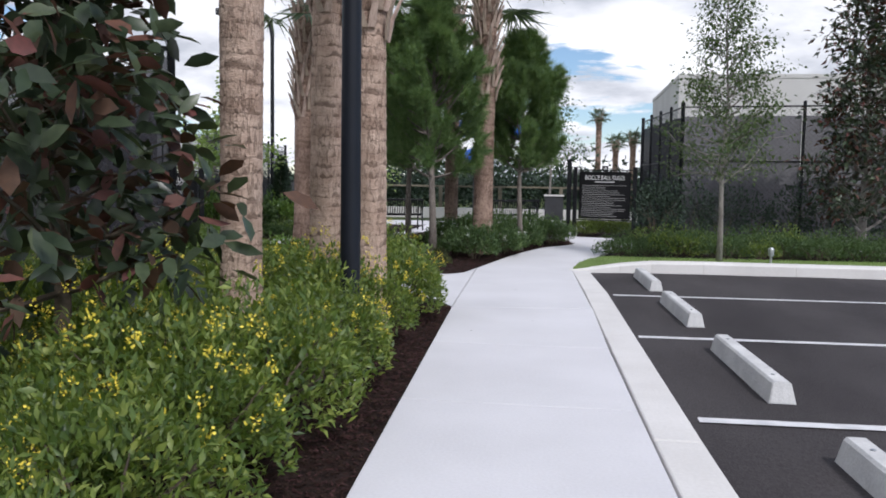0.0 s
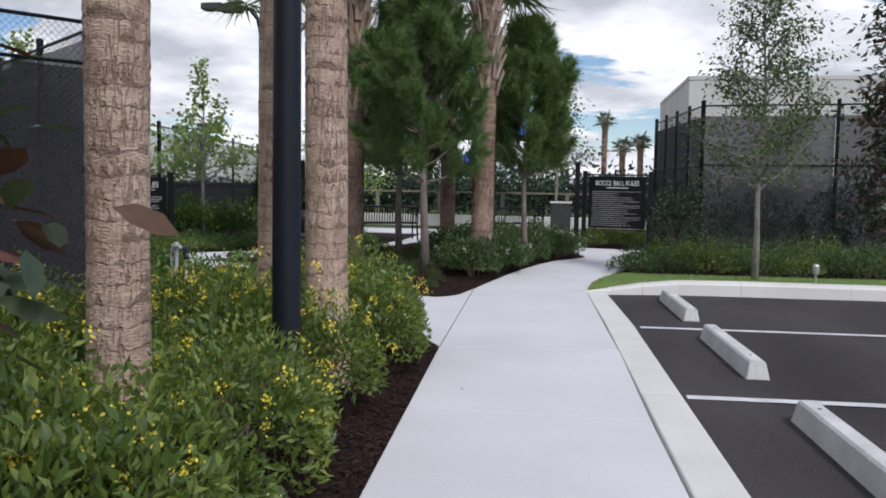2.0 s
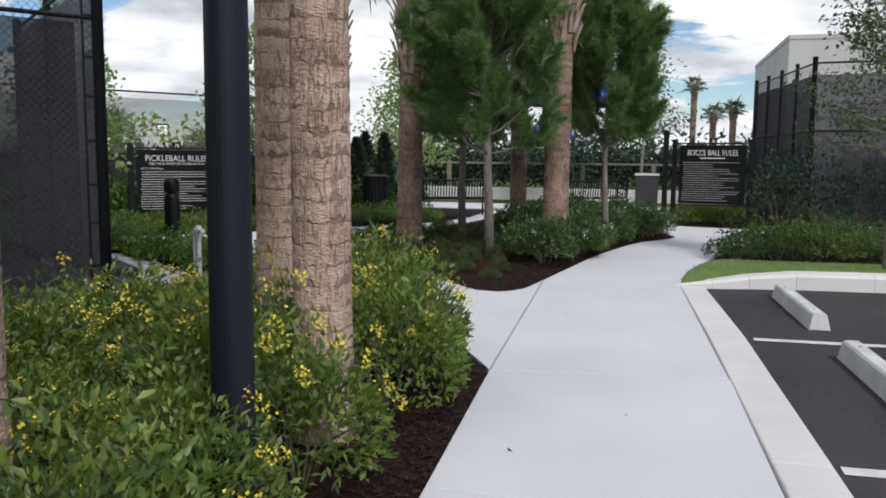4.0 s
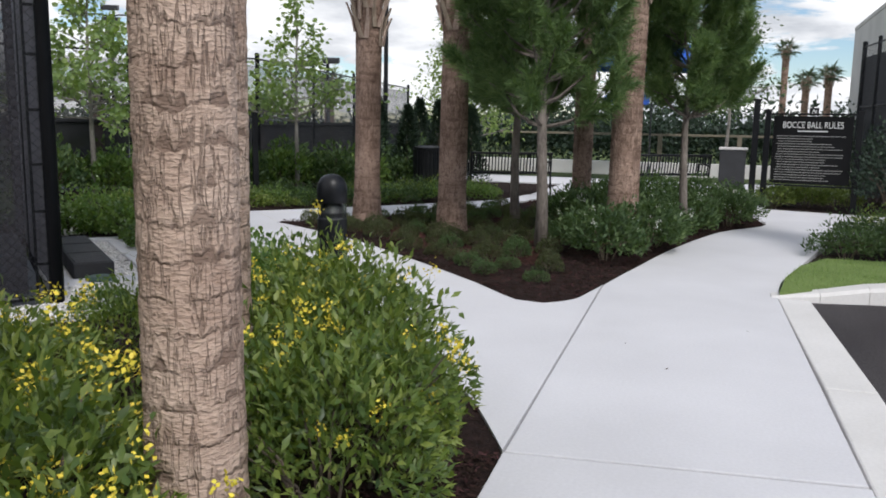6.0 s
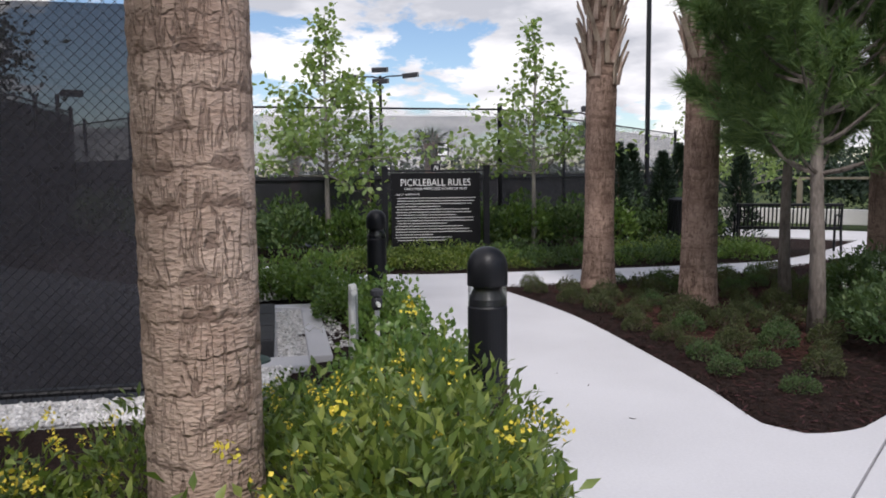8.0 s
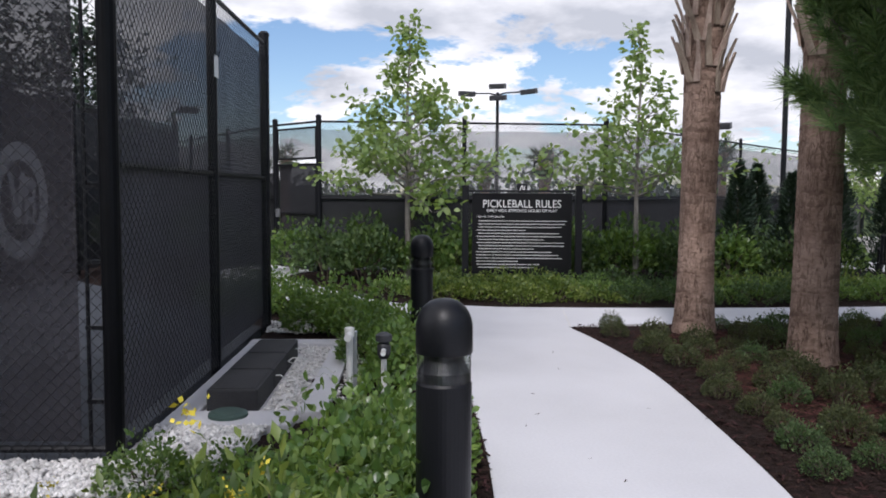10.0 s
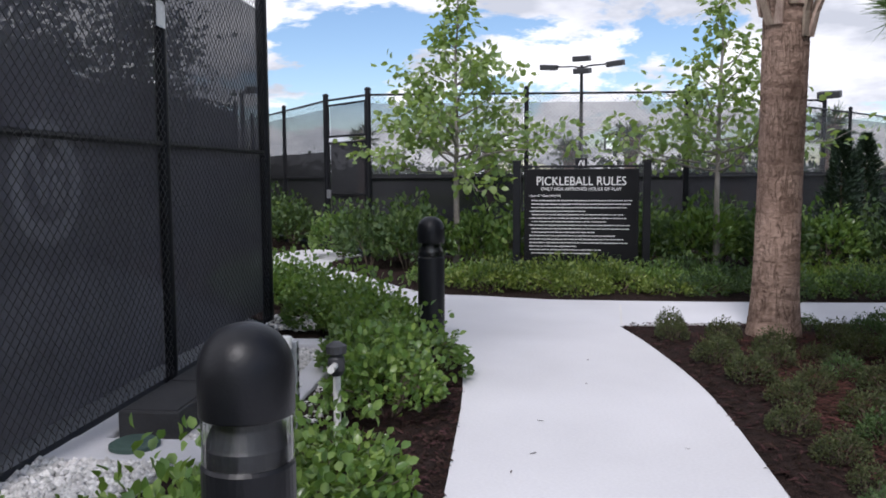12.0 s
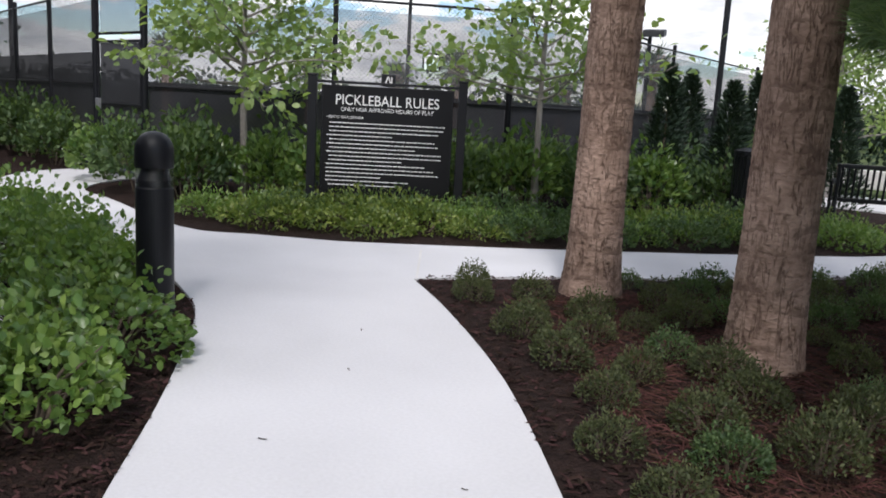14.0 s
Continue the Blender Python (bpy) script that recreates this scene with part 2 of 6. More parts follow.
STEEL_GREY = material("dark_grey_metal", (0.045, 0.047, 0.052), (0.03, 0.03, 0.034), scale=4, fine=70, rough=0.5, bump=0.1)


def glass_material():
    m = material("clear_acrylic", (0.9, 0.92, 0.92), (0.85, 0.87, 0.87), rough=0.06, bump=0.0)
    b = m.node_tree.nodes["Principled BSDF"]
    b.inputs["Transmission Weight"].default_value, b.inputs["IOR"].default_value = 1.0, 1.3
    return m


ACRYLIC = glass_material()


# ---- builders ----
def thing(name, label, category, at=(0, 0, 0), group="", kind="", turn=0.0):
    ob = new(name)
    ob.matrix_world = pose(*at, 0, 0, turn)
    ob.empty_display_size = 0.1
    return tagged(ob, label, category, group, kind)


def obj(name, mesh, mat, parent=None, label="", smooth=False):
    if mat is not None and not mesh.materials:
        mesh.materials.append(mat)
    if smooth:
        mesh.polygons.foreach_set("use_smooth", [True] * len(mesh.polygons))
    ob = new(name, mesh)
    if parent is not None:
        ob.parent = parent
    if label:
        ob["label"] = label
    return ob


def part(name, bm, mat, parent=None, label="", smooth=False):
    me = bpy.data.meshes.new(name)
    bmesh.ops.recalc_face_normals(bm, faces=bm.faces)
    bm.to_mesh(me)
    bm.free()
    return obj(name, me, mat, parent, label, smooth)


def box_bm(size, at=(0, 0, 0), bevel=0.0, turn=0.0, bm=None, m=None):
    out = bm or bmesh.new()
    mat = Matrix.Translation(at) @ Matrix.Rotation(turn, 4, "Z") @ Matrix.Diagonal((*size, 1))
    if m is not None:
        mat = m @ mat
    g = bmesh.ops.create_cube(out, size=1.0, matrix=mat)
    if bevel:
        edges = list({e for v in g["verts"] for e in v.link_edges})
        bmesh.ops.bevel(out, geom=edges, offset=bevel, segments=2, profile=0.6, affect="EDGES")
    return out


def tube_bm(points, radii, sides=10, bm=None, caps=True):
    """A tube along points; radii a number or one for each point."""
    out = bm or bmesh.new()
    pts = [Vector(p) for p in points]
    rad = [radii] * len(pts) if isinstance(radii, (int, float)) else list(radii)
    rings, side = [], None
    for i, p in enumerate(pts):
        d = (pts[min(i + 1, len(pts) - 1)] - pts[max(i - 1, 0)]).normalized()
        if side is None:
            side = d.orthogonal().normalized()
        side = (side - d * side.dot(d)).normalized()
        up = d.cross(side)
        rings.append([out.verts.new(p + rad[i] * (math.cos(a) * side + math.sin(a) * up))
                      for a in (2 * math.pi * k / sides for k in range(sides))])
    for a, b in zip(rings, rings[1:]):
        for k in range(sides):
            out.faces.new((a[k], a[(k + 1) % sides], b[(k + 1) % sides], b[k]))
    if caps and sides > 2:
        out.faces.new(rings[0][::-1])
        out.faces.new(rings[-1])
    return out


def lathe_bm(profile, sides=32, bm=None, at=(0, 0, 0)):
    out = bm or bmesh.new()
    rings = []
    for r, z in profile:
        rings.append([out.verts.new((at[0] + r * math.cos(a), at[1] + r * math.sin(a), at[2] + z))
                      for a in (2 * math.pi * k / sides for k in range(sides))])
    for a, b in zip(rings, rings[1:]):
        for k in range(sides):
            out.faces.new((a[k], a[(k + 1) % sides], b[(k + 1) % sides], b[k]))
    out.faces.new(rings[0][::-1])
    out.faces.new(rings[-1])
    return out


def smooth_line(points, steps=6, closed=False):
    """Catmull-Rom through the points."""
    p = [np.array(q, float) for q in points]
    n, out = len(p), []
    for i in range(n if closed else n - 1):
        a, b, c, d = (p[(i - 1) % n] if closed or i else p[0]), p[i % n], p[(i + 1) % n], (p[(i + 2) % n] if closed or i + 2 < n else p[-1])
        for k in range(steps):
            u = k / steps
            out.append(0.5 * (2 * b + (c - a) * u + (2 * a - 5 * b + 4 * c - d) * u * u + (3 * b - a - 3 * c + d) * u ** 3))
    if not closed:
        out.append(p[-1])
    return [tuple(q) for q in out]


def slab(name, outline, low, high, mat, label="", category="", bevel=0.008, parent=None, kind="structure"):
    """A plate with the given outline, its top edge rounded."""
    bm = bmesh.new()
    top = [bm.verts.new((x, y, high)) for x, y in outline]
    f = bm.faces.new(top)
    if f.normal.z < 0:
        f.normal_flip()
    ext = bmesh.ops.extrude_face_region(bm, geom=[f])
    down = [v for v in ext["geom"] if isinstance(v, bmesh.types.BMVert)]
    for v in down:
        v.co.z = low
    bm.normal_update()
    if bevel:
        rim = [e for e in bm.edges if all(abs(v.co.z - high) < 1e-6 for v in e.verts) and len(e.link_faces) == 2]
        bmesh.ops.bevel(bm, geom=rim, offset=bevel, segments=2, profile=0.5, affect="EDGES")
    bmesh.ops.triangulate(bm, faces=[f for f in bm.faces if len(f.verts) > 4])
    ob = part(name, bm, mat, parent)
    if parent is None:
        tagged(ob, label, category, kind=kind)
    return ob


def inside(points, outline):
    x, y = points[:, 0], points[:, 1]
    res = np.zeros(len(points), bool)
    n = len(outline)
    for i in range(n):
        (x1, y1), (x2, y2) = outline[i], outline[(i + 1) % n]
        hit = ((y1 > y) != (y2 > y)) & (x < (x2 - x1) * (y - y1) / (y2 - y1 + 1e-12) + x1)
        res ^= hit
    return res


def scatter(outline, count, rng, gap=0.0):
    """Random places inside an outline, no two nearer than gap."""
    o = np.array(outline)
    lo, hi = o.min(0), o.max(0)
    kept = []
    tries = 0
    while len(kept) < count and tries < 60:
        tries += 1
        cand = rng.uniform(lo, hi, (max(count * 2, 40), 2))
        cand = cand[inside(cand, outline)]
        if not gap:
            kept.extend(cand.tolist())
            continue
        for c in cand:
            if all((c[0] - k[0]) ** 2 + (c[1] - k[1]) ** 2 > gap * gap for k in kept):
                kept.append(c.tolist())
                if len(kept) >= count:
                    break
    return kept[:count]


def unit(v):
    return v / (np.linalg.norm(v, axis=1, keepdims=True) + 1e-9)


def leaves_mesh(name, pos, along, length, width, rng, fold=0.25, droop=0.15, wide=0.45):
    """Folded leaf blades, five points and four faces each, on stems at pos, pointing along."""
    n = len(pos)
    along = unit(along)
    helper = rng.normal(size=(n, 3))
    helper[:, 2] += 1.4
    side = unit(np.cross(along, helper))
    up = np.cross(side, along)
    L = (length * rng.uniform(0.65, 1.2, n))[:, None]
    W = (width * rng.uniform(0.7, 1.2, n))[:, None] * 0.5
    mid = pos + along * L * wide
    tip = pos + along * L - up * L * droop
    v = np.stack([pos, mid + side * W + up * W * fold, mid, mid - side * W + up * W * fold, tip], 1).reshape(-1, 3)
    base = np.arange(n)[:, None] * 5
    f = (base[:, :, None] + np.array([[0, 2, 1], [0, 3, 2], [1, 2, 4], [2, 3, 4]])[None]).reshape(-1, 3)
    return tri_mesh(name, v, f)


def oval_leaves_mesh(name, pos, along, length, width, rng, fold=0.25, droop=0.15):
    """Rounder blades for leaves seen near: eight points and eight faces each, curved along and across."""
    n = len(pos)
    along = unit(along)
    helper = rng.normal(size=(n, 3))
    helper[:, 2] += 1.4
    side = unit(np.cross(along, helper))
    up = np.cross(side, along)
    L = (length * rng.uniform(0.65, 1.2, n))[:, None]
    W = (width * rng.uniform(0.75, 1.2, n))[:, None] * 0.5
    rows = [pos]
    for u, w in ((0.30, 0.86), (0.68, 0.92)):
        c = pos + along * L * u - up * L * droop * u * u
        rows += [c + side * W * w + up * W * fold, c, c - side * W * w + up * W * fold]
    rows.append(pos + along * L - up * L * droop)
    v = np.stack(rows, 1).reshape(-1, 3)
    f = np.array([[0, 2, 1], [0, 3, 2], [1, 2, 5], [1, 5, 4], [2, 3, 6], [2, 6, 5], [4, 5, 7], [5, 6, 7]])
    return tri_mesh(name, v, (np.arange(n)[:, None, None] * 8 + f[None]).reshape(-1, 3))


def tri_mesh(name, v, f):
    me = bpy.data.meshes.new(name)
    me.vertices.add(len(v))
    me.vertices.foreach_set("co", np.asarray(v, np.float32).ravel())
    me.loops.add(f.size)
    me.loops.foreach_set("vertex_index", np.asarray(f, np.int32).ravel())
    me.polygons.add(len(f))
    me.polygons.foreach_set("loop_start", np.arange(0, f.size, f.shape[1], dtype=np.int32))
    me.update(calc_edges=True)
    return me


def needles_mesh(name, pos, along, length, width, rng):
    """Thin single-faced blades."""
    n = len(pos)
    along = unit(along)
    side = unit(np.cross(along, rng.normal(size=(n, 3))))
    L = (length * rng.uniform(0.7, 1.15, n))[:, None]
    sag = np.zeros((n, 3))
    sag[:, 2] = -0.12 * L[:, 0]
    v = np.stack([pos - side * width / 2, pos + side * width / 2, pos + along * L + sag], 1).reshape(-1, 3)
    return tri_mesh(name, v, np.arange(3 * n).reshape(-1, 3))


def join_meshes(name, meshes):
    """Several triangle meshes in one, with no shared points."""
    vs, fs, k = [], [], 0
    for me in meshes:
        a = np.empty(len(me.vertices) * 3, np.float32)
        me.vertices.foreach_get("co", a)
        b = np.empty(len(me.loops), np.int32)
        me.loops.foreach_get("vertex_index", b)
        vs.append(a.reshape(-1, 3))
        fs.append(b.reshape(-1, 3) + k)
        k += len(a) // 3
    return tri_mesh(name, np.concatenate(vs), np.concatenate(fs))


def text_mesh(body, size, align="CENTER"):
    cu = bpy.data.curves.new("lettering", "FONT")
    cu.body, cu.size, cu.align_x, cu.extrude = body, size, align, 0.0015
    ob = bpy.data.objects.new("lettering", cu)
    scene.collection.objects.link(ob)
    me = bpy.data.meshes.new_from_object(ob.evaluated_get(bpy.context.evaluated_depsgraph_get()))
    bpy.data.objects.remove(ob)
    bpy.data.curves.remove(cu)
    return me

# ---- large structure ----
def palm_bark_detail(m, crack=0.75, scar=0.95, line=0.7):
    """Wraps a trunk material round its axis: upright cracks, broken ring lines and dark leaf scars above them."""
    n, l = m.node_tree.nodes, m.node_tree.links
    b = n["Principled BSDF"]
    link = b.inputs["Base Color"].links[0].from_socket

    def calc(op, a, c=None, e=None):
        q = n.new("ShaderNodeMath")
        q.operation = op
        for i, v in enumerate((a, c, e)):
            if v is None:
                continue
            if isinstance(v, (int, float)):
                q.inputs[i].default_value = v
            else:
                l.new(v, q.inputs[i])
        return q.outputs[0]

    def grain(u, w, extra, detail=2.0, warp=0.0):
        c = n.new("ShaderNodeCombineXYZ")
        l.new(u, c.inputs[0])
        l.new(w, c.inputs[1])
        c.inputs[2].default_value = extra
        q = n.new("ShaderNodeTexNoise")
        q.inputs["Scale"].default_value, q.inputs["Detail"].default_value, q.inputs["Distortion"].default_value = 1.0, detail, warp
        l.new(c.outputs[0], q.inputs["Vector"])
        return q.outputs["Fac"]

    def band(v, lo, hi):
        q = n.new("ShaderNodeMapRange")
        q.inputs["From Min"].default_value, q.inputs["From Max"].default_value = lo, hi
        l.new(v, q.inputs[0])
        return q.outputs[0]

    tc = n.new("ShaderNodeTexCoord")
    sp = n.new("ShaderNodeSeparateXYZ")
    l.new(tc.outputs["Object"], sp.inputs[0])
    u = calc("MULTIPLY", calc("ARCTAN2", sp.outputs[1], sp.outputs[0]), 0.165)
    z = sp.outputs[2]
    # upright cracks: thin ridges of a noise drawn out along the trunk
    ridge = calc("ABSOLUTE", calc("SUBTRACT", grain(calc("MULTIPLY", u, 34.0), calc("MULTIPLY", z, 4.2), 1.7, 3.0, 0.5), 0.5))
    where = band(grain(calc("MULTIPLY", u, 7.0), calc("MULTIPLY", z, 5.0), 4.1), 0.34, 0.52)
    cracks = calc("MULTIPLY", calc("MULTIPLY", band(ridge, 0.040, 0.008), where), crack)
    # ring lines, wavy and broken
    wave = calc("MULTIPLY_ADD", grain(calc("MULTIPLY", u, 6.0), calc("MULTIPLY", z, 1.4), 8.3, 3.0), 0.95, calc("MULTIPLY", z, 9.5))
    wave = calc("MULTIPLY_ADD", grain(calc("MULTIPLY", u, 42.0), calc("MULTIPLY", z, 30.0), 5.5, 3.0), 0.32, wave)
    phase = calc("FRACT", wave)
    level = calc("FLOOR", wave)
    gate_r = grain(calc("MULTIPLY", u, 8.0), calc("MULTIPLY", level, 3.7), 2.2)
    lines = calc("MULTIPLY", calc("MULTIPLY", band(phase, 0.10, 0.02), band(gate_r, 0.36, 0.52)), line)
    # scars: dark lens-shaped pockets hanging on some ring lines
    pocket = grain(calc("MULTIPLY", u, 10.5), calc("MULTIPLY", level, 5.3), 6.6)
    depth = calc("MULTIPLY", band(pocket, 0.46, 0.66), 0.62)
    scars = calc("MULTIPLY", band(calc("SUBTRACT", depth, phase), 0.0, 0.26), scar)
    top = calc("MAXIMUM", calc("MAXIMUM", cracks, lines), scars)
    mx = n.new("ShaderNodeMix")
    mx.data_type = "RGBA"
    l.new(calc("MULTIPLY", top, 0.68), mx.inputs[0])
    l.new(link, mx.inputs[6])
    mx.inputs[7].default_value = (0.098, 0.060, 0.045, 1)
    l.new(mx.outputs[2], b.inputs["Base Color"])
    bp = n.new("ShaderNodeBump")
    bp.invert = True
    bp.inputs["Strength"].default_value, bp.inputs["Distance"].default_value = 0.8, 0.012
    l.new(top, bp.inputs["Height"])
    l.new(b.inputs["Normal"].links[0].from_socket, bp.inputs["Normal"])
    l.new(bp.outputs[0], b.inputs["Normal"])


palm_bark_detail(PALM_BARK)
palm_bark_detail(RED_BARK, 0.95, 0.75, 0.25)

bm = bmesh.new()
bmesh.ops.create_grid(bm, x_segments=40, y_segments=40, size=400.0, matrix=Matrix.Translation((0, 0, -0.14)))
tagged(part("ground", bm, GROUND), "wide grassy ground reaching the horizon", "ground", kind="structure")

BED_Z = -0.02
# the court fence's corner, its two directions, and places along its foot: s along it, o outward from it
A_DIR, B_DIR = Vector((-0.769, 0.639)), Vector((-0.639, -0.769))
CORNER, n_out = Vector((-4.72, 10.74)), Vector((0.639, 0.769))
strip = lambda s, o: (CORNER.x + A_DIR.x * s + n_out.x * o, CORNER.y + A_DIR.y * s + n_out.y * o)


def along(p, d, s):
    return (p.x + d.x * s, p.y + d.y * s)


LEFT = lambda y: -0.51 - 0.0516 * (y - 3.93)
BOW = lambda y: max(0.0, 1 - ((y - 10.3) / 3.1) ** 2)   # the kerb line swings slightly outward here
GROOVE = lambda y: 0.91 - 0.0392 * (y - 4.2) + 0.028 * BOW(y)
KERB_X = lambda y: 1.17 - 0.0386 * (y - 4.24) + 0.05 * BOW(y)
ISLAND_LEFT = [(-1.30, 12.44), (-1.54, 12.48), (-2.11, 13.08), (-2.99, 13.91), (-4.12, 14.90), (-5.25, 15.68), (-6.05, 16.15)]
ISLAND_BACK = [(-6.05, 16.2), (-5.69, 16.86), (-5.15, 17.65), (-4.55, 18.4), (-3.9, 19.8), (-3.3, 22.6)]
ISLAND_RIGHT = [(0.3, 21.2), (0.66, 19.3), (0.02, 18.0), (-0.48, 16.15), (-0.80, 14.35), (-0.95, 13.42), (-1.06, 12.76)]
BRANCH_LEFT = [(-0.79, 9.35), (-1.22, 10.09), (-1.9, 10.85), (-2.75, 11.68), (-3.55, 12.4), (-4.34, 13.05), (-4.95, 13.54), (-5.76, 14.13), (-6.3, 14.45), (-7.2, 14.75)]
isl_left, isl_back = smooth_line(ISLAND_LEFT), smooth_line(ISLAND_BACK, 4)
isl_right = smooth_line(ISLAND_RIGHT, 5)
tip = smooth_line([ISLAND_RIGHT[-2], ISLAND_RIGHT[-1], ISLAND_LEFT[0], ISLAND_LEFT[1]], 6)[6:13]
br_left = smooth_line(BRANCH_LEFT)
far_edge = smooth_line([(-7.62, 16.71), (-7.11, 17.25), (-6.2, 18.3), (-5.1, 19.7), (-4.15, 21.14), (-3.9, 22.6)], 4)
gate_near = smooth_line([(-7.2, 14.75), (-9.0, 14.92), (-11.0, 14.95), (-12.8, 15.2), (-14.5, 16.3), (-14.95, 17.45)], 4)
gate_far = smooth_line([(-13.4, 17.5), (-12.9, 16.75), (-12.2, 16.25), (-11.2, 16.15), (-9.03, 15.86), (-8.3, 16.25), (-7.62, 16.71)], 4)

# main walk in poured sections, each its own slab with a tooled joint between
walk_joints = [-4.0, -1.4, 0.25, 1.95, 3.75, 5.55, 7.4, 9.34]
main_walk = thing("pavement", "pale concrete walk poured in jointed sections", "walkway", kind="structure")
for k, (y0, y1) in enumerate(zip(walk_joints, walk_joints[1:])):
    g = 0.004
    slab("section", [(LEFT(y0), y0 + g), (GROOVE(y0) - 0.006, y0 + g + 0.12 * (y0 > 9)), (GROOVE(y1) - 0.006, y1 - g + (0.20 if y1 > 9 else 0)), (LEFT(y1), y1 - g)],
         -0.12, 0.0, CONCRETE, parent=main_walk, bevel=0.006)
right_edge = smooth_line([(0.553, 13.45), (0.63, 14.31), (0.83, 15.2), (1.08, 16.3), (1.45, 17.9), (2.1, 19.2), (3.6, 19.6), (9.0, 18.6)], 5)
joint_a, joint_b = Vector((-0.79, 9.36)), Vector((-0.95, 13.40))
slab("section", [(-0.785, 9.352), (GROOVE(9.55) - 0.006, 9.56)] + right_edge + [(9.0, 20.4), (2.27, 21.48), (0.69, 21.86), (0.3, 21.3)]
     + isl_right[5:-6] + [(-0.945, 13.40)], -0.12, 0.0, CONCRETE, parent=main_walk, bevel=0.006)
# branch walk
branch = [(-0.797, 9.36), (-0.957, 13.40)] + isl_right[-6:-1] + tip + isl_left[6:] + isl_back[1:]
branch += [(-3.9, 22.6)] + far_edge[::-1][1:] + gate_far[::-1][1:] + gate_near[::-1][:-1] + br_left[::-1][:-1]
slab("pavement_branch", branch, -0.12, 0.0, CONCRETE, "pale curved concrete walk between planting beds", "walkway", bevel=0)
# tooled joint across the junction
slab("trim", [(-6.90, 17.09), (-6.915, 17.075), (-6.07, 16.19), (-6.055, 16.2)], 0.0, 0.0015, KERB, "fine tooled joint across the walk", "joint", bevel=0)
# flush kerb band in sections
band = thing("kerb_band", "flush pale concrete kerb beside the asphalt", "kerb", kind="structure")
for y0, y1 in zip((-4.0, -1.2, 1.9, 5.0, 8.1, 10.9), (-1.2, 1.9, 5.0, 8.1, 10.9, 13.45)):
    slab("kerb_piece", [(GROOVE(y0) + 0.006, y0 + 0.003), (KERB_X(y0), y0 + 0.003), (KERB_X(y1), y1 - 0.003), (GROOVE(y1) + 0.006, y1 - 0.003)],
         -0.14, 0.003, KERB, parent=band, bevel=0.012)
# parking lot
bm = bmesh.new()
bmesh.ops.create_grid(bm, x_segments=60, y_segments=80, size=0.5, matrix=Matrix.Translation((8.5, 4.3, -0.035)) @ Matrix.Diagonal((16.2, 19.4, 1, 1)))
for v in bm.verts:
    v.co.z += 0.006 * noise.noise(v.co * 0.9)
    if v.co.x < 0.6:
        v.co.x = KERB_X(v.co.y) - 0.02
tagged(part("road", bm, ASPHALT), "dark asphalt parking lot", "asphalt", kind="structure")
for x0, y in ((1.30, 2.76), (1.20, 5.53), (1.09, 8.15), (1.03, 10.95)):
    bm = bmesh.new()
    n = 60
    pts = []
    for k in range(n + 1):
        u = k / n
        wob = 0.004 * noise.noise(Vector((u * 40, y, 0)))
        pts.append((x0 + 5.2 * u, y + 0.034 * 5.2 * u + wob))
    lo = [bm.verts.new((a, b - 0.05 - 0.004 * noise.noise(Vector((a * 9, b, 3))), -0.026)) for a, b in pts]
    hi = [bm.verts.new((a, b + 0.05 + 0.004 * noise.noise(Vector((a * 9, b, 7))), -0.026)) for a, b in pts]
    for k in range(n):
        bm.faces.new((lo[k], lo[k + 1], hi[k + 1], hi[k]))
    tagged(part("road_marking", bm, PAINT), "white painted parking stall line on asphalt", "road marking", kind="structure")

# raised kerb along the head of the lot, rising out of the flush band
kerb = thing("raised_kerb", "pale raised concrete kerb edging the lawn", "kerb", kind="structure")
line = [(0.50, 13.47, 0.01), (0.9, 13.56, 0.05), (1.3, 13.68, 0.10), (1.8, 13.78, 0.135), (2.6, 13.84, 0.14), (4.0, 13.87, 0.14), (5.6, 13.89, 0.14),
        (7.2, 13.91, 0.14), (9.0, 13.93, 0.14), (11.5, 13.93, 0.14), (16.4, 13.93, 0.14)]
for (xa, ya, ha), (xb, yb, hb) in zip(line, line[1:]):
    bm = bmesh.new()
    rows = []
    for x, y, h in ((xa + 0.002, ya, ha), (xb - 0.002, yb, hb)):
        back = 0.16 + 1.1 * h
        rows.append([bm.verts.new(q) for q in ((x, y - 0.02, -0.12), (x, y, max(0.0, h - 0.03)), (x, y + 0.03, h), (x, y + back, h), (x, y + back + 0.02, -0.12))])
    for k in range(4):
        bm.faces.new((rows[0][k], rows[1][k], rows[1][k + 1], rows[0][k + 1]))
    bm.faces.new(rows[0])
    bm.faces.new(rows[1][::-1])
    part("kerb_piece", bm, KERB, kerb)

# beds
LAWN = [(0.57, 13.52), (0.75, 13.62), (1.3, 13.92), (2.2, 14.1), (9.0, 14.15), (16.0, 14.15), (16.0, 16.5), (9.0, 16.3), (4.0, 15.85), (1.15, 15.75), (0.85, 15.1), (0.66, 14.3)]
slab("lawn", LAWN, -0.1, 0.045, TURF, "strip of mown green grass behind the kerb", "lawn", bevel=0)
BED_RIGHT = [(0.92, 15.5), (1.15, 15.7), (4.0, 15.8), (16.0, 16.4), (30.0, 16.4), (30, 18.3), (9.0, 18.5), (3.6, 19.5), (2.15, 19.1), (1.5, 17.85), (1.12, 16.3)]
slab("bed_right", BED_RIGHT, -0.1, BED_Z, MULCH, "dark mulch bed under a low hedge", "planting bed", bevel=0)
BED_FENCE = [(0.75, 21.9), (2.3, 21.52), (9.0, 20.45), (30, 20.4), (30, 26.0), (3.4, 26.0), (0.9, 26.0)]
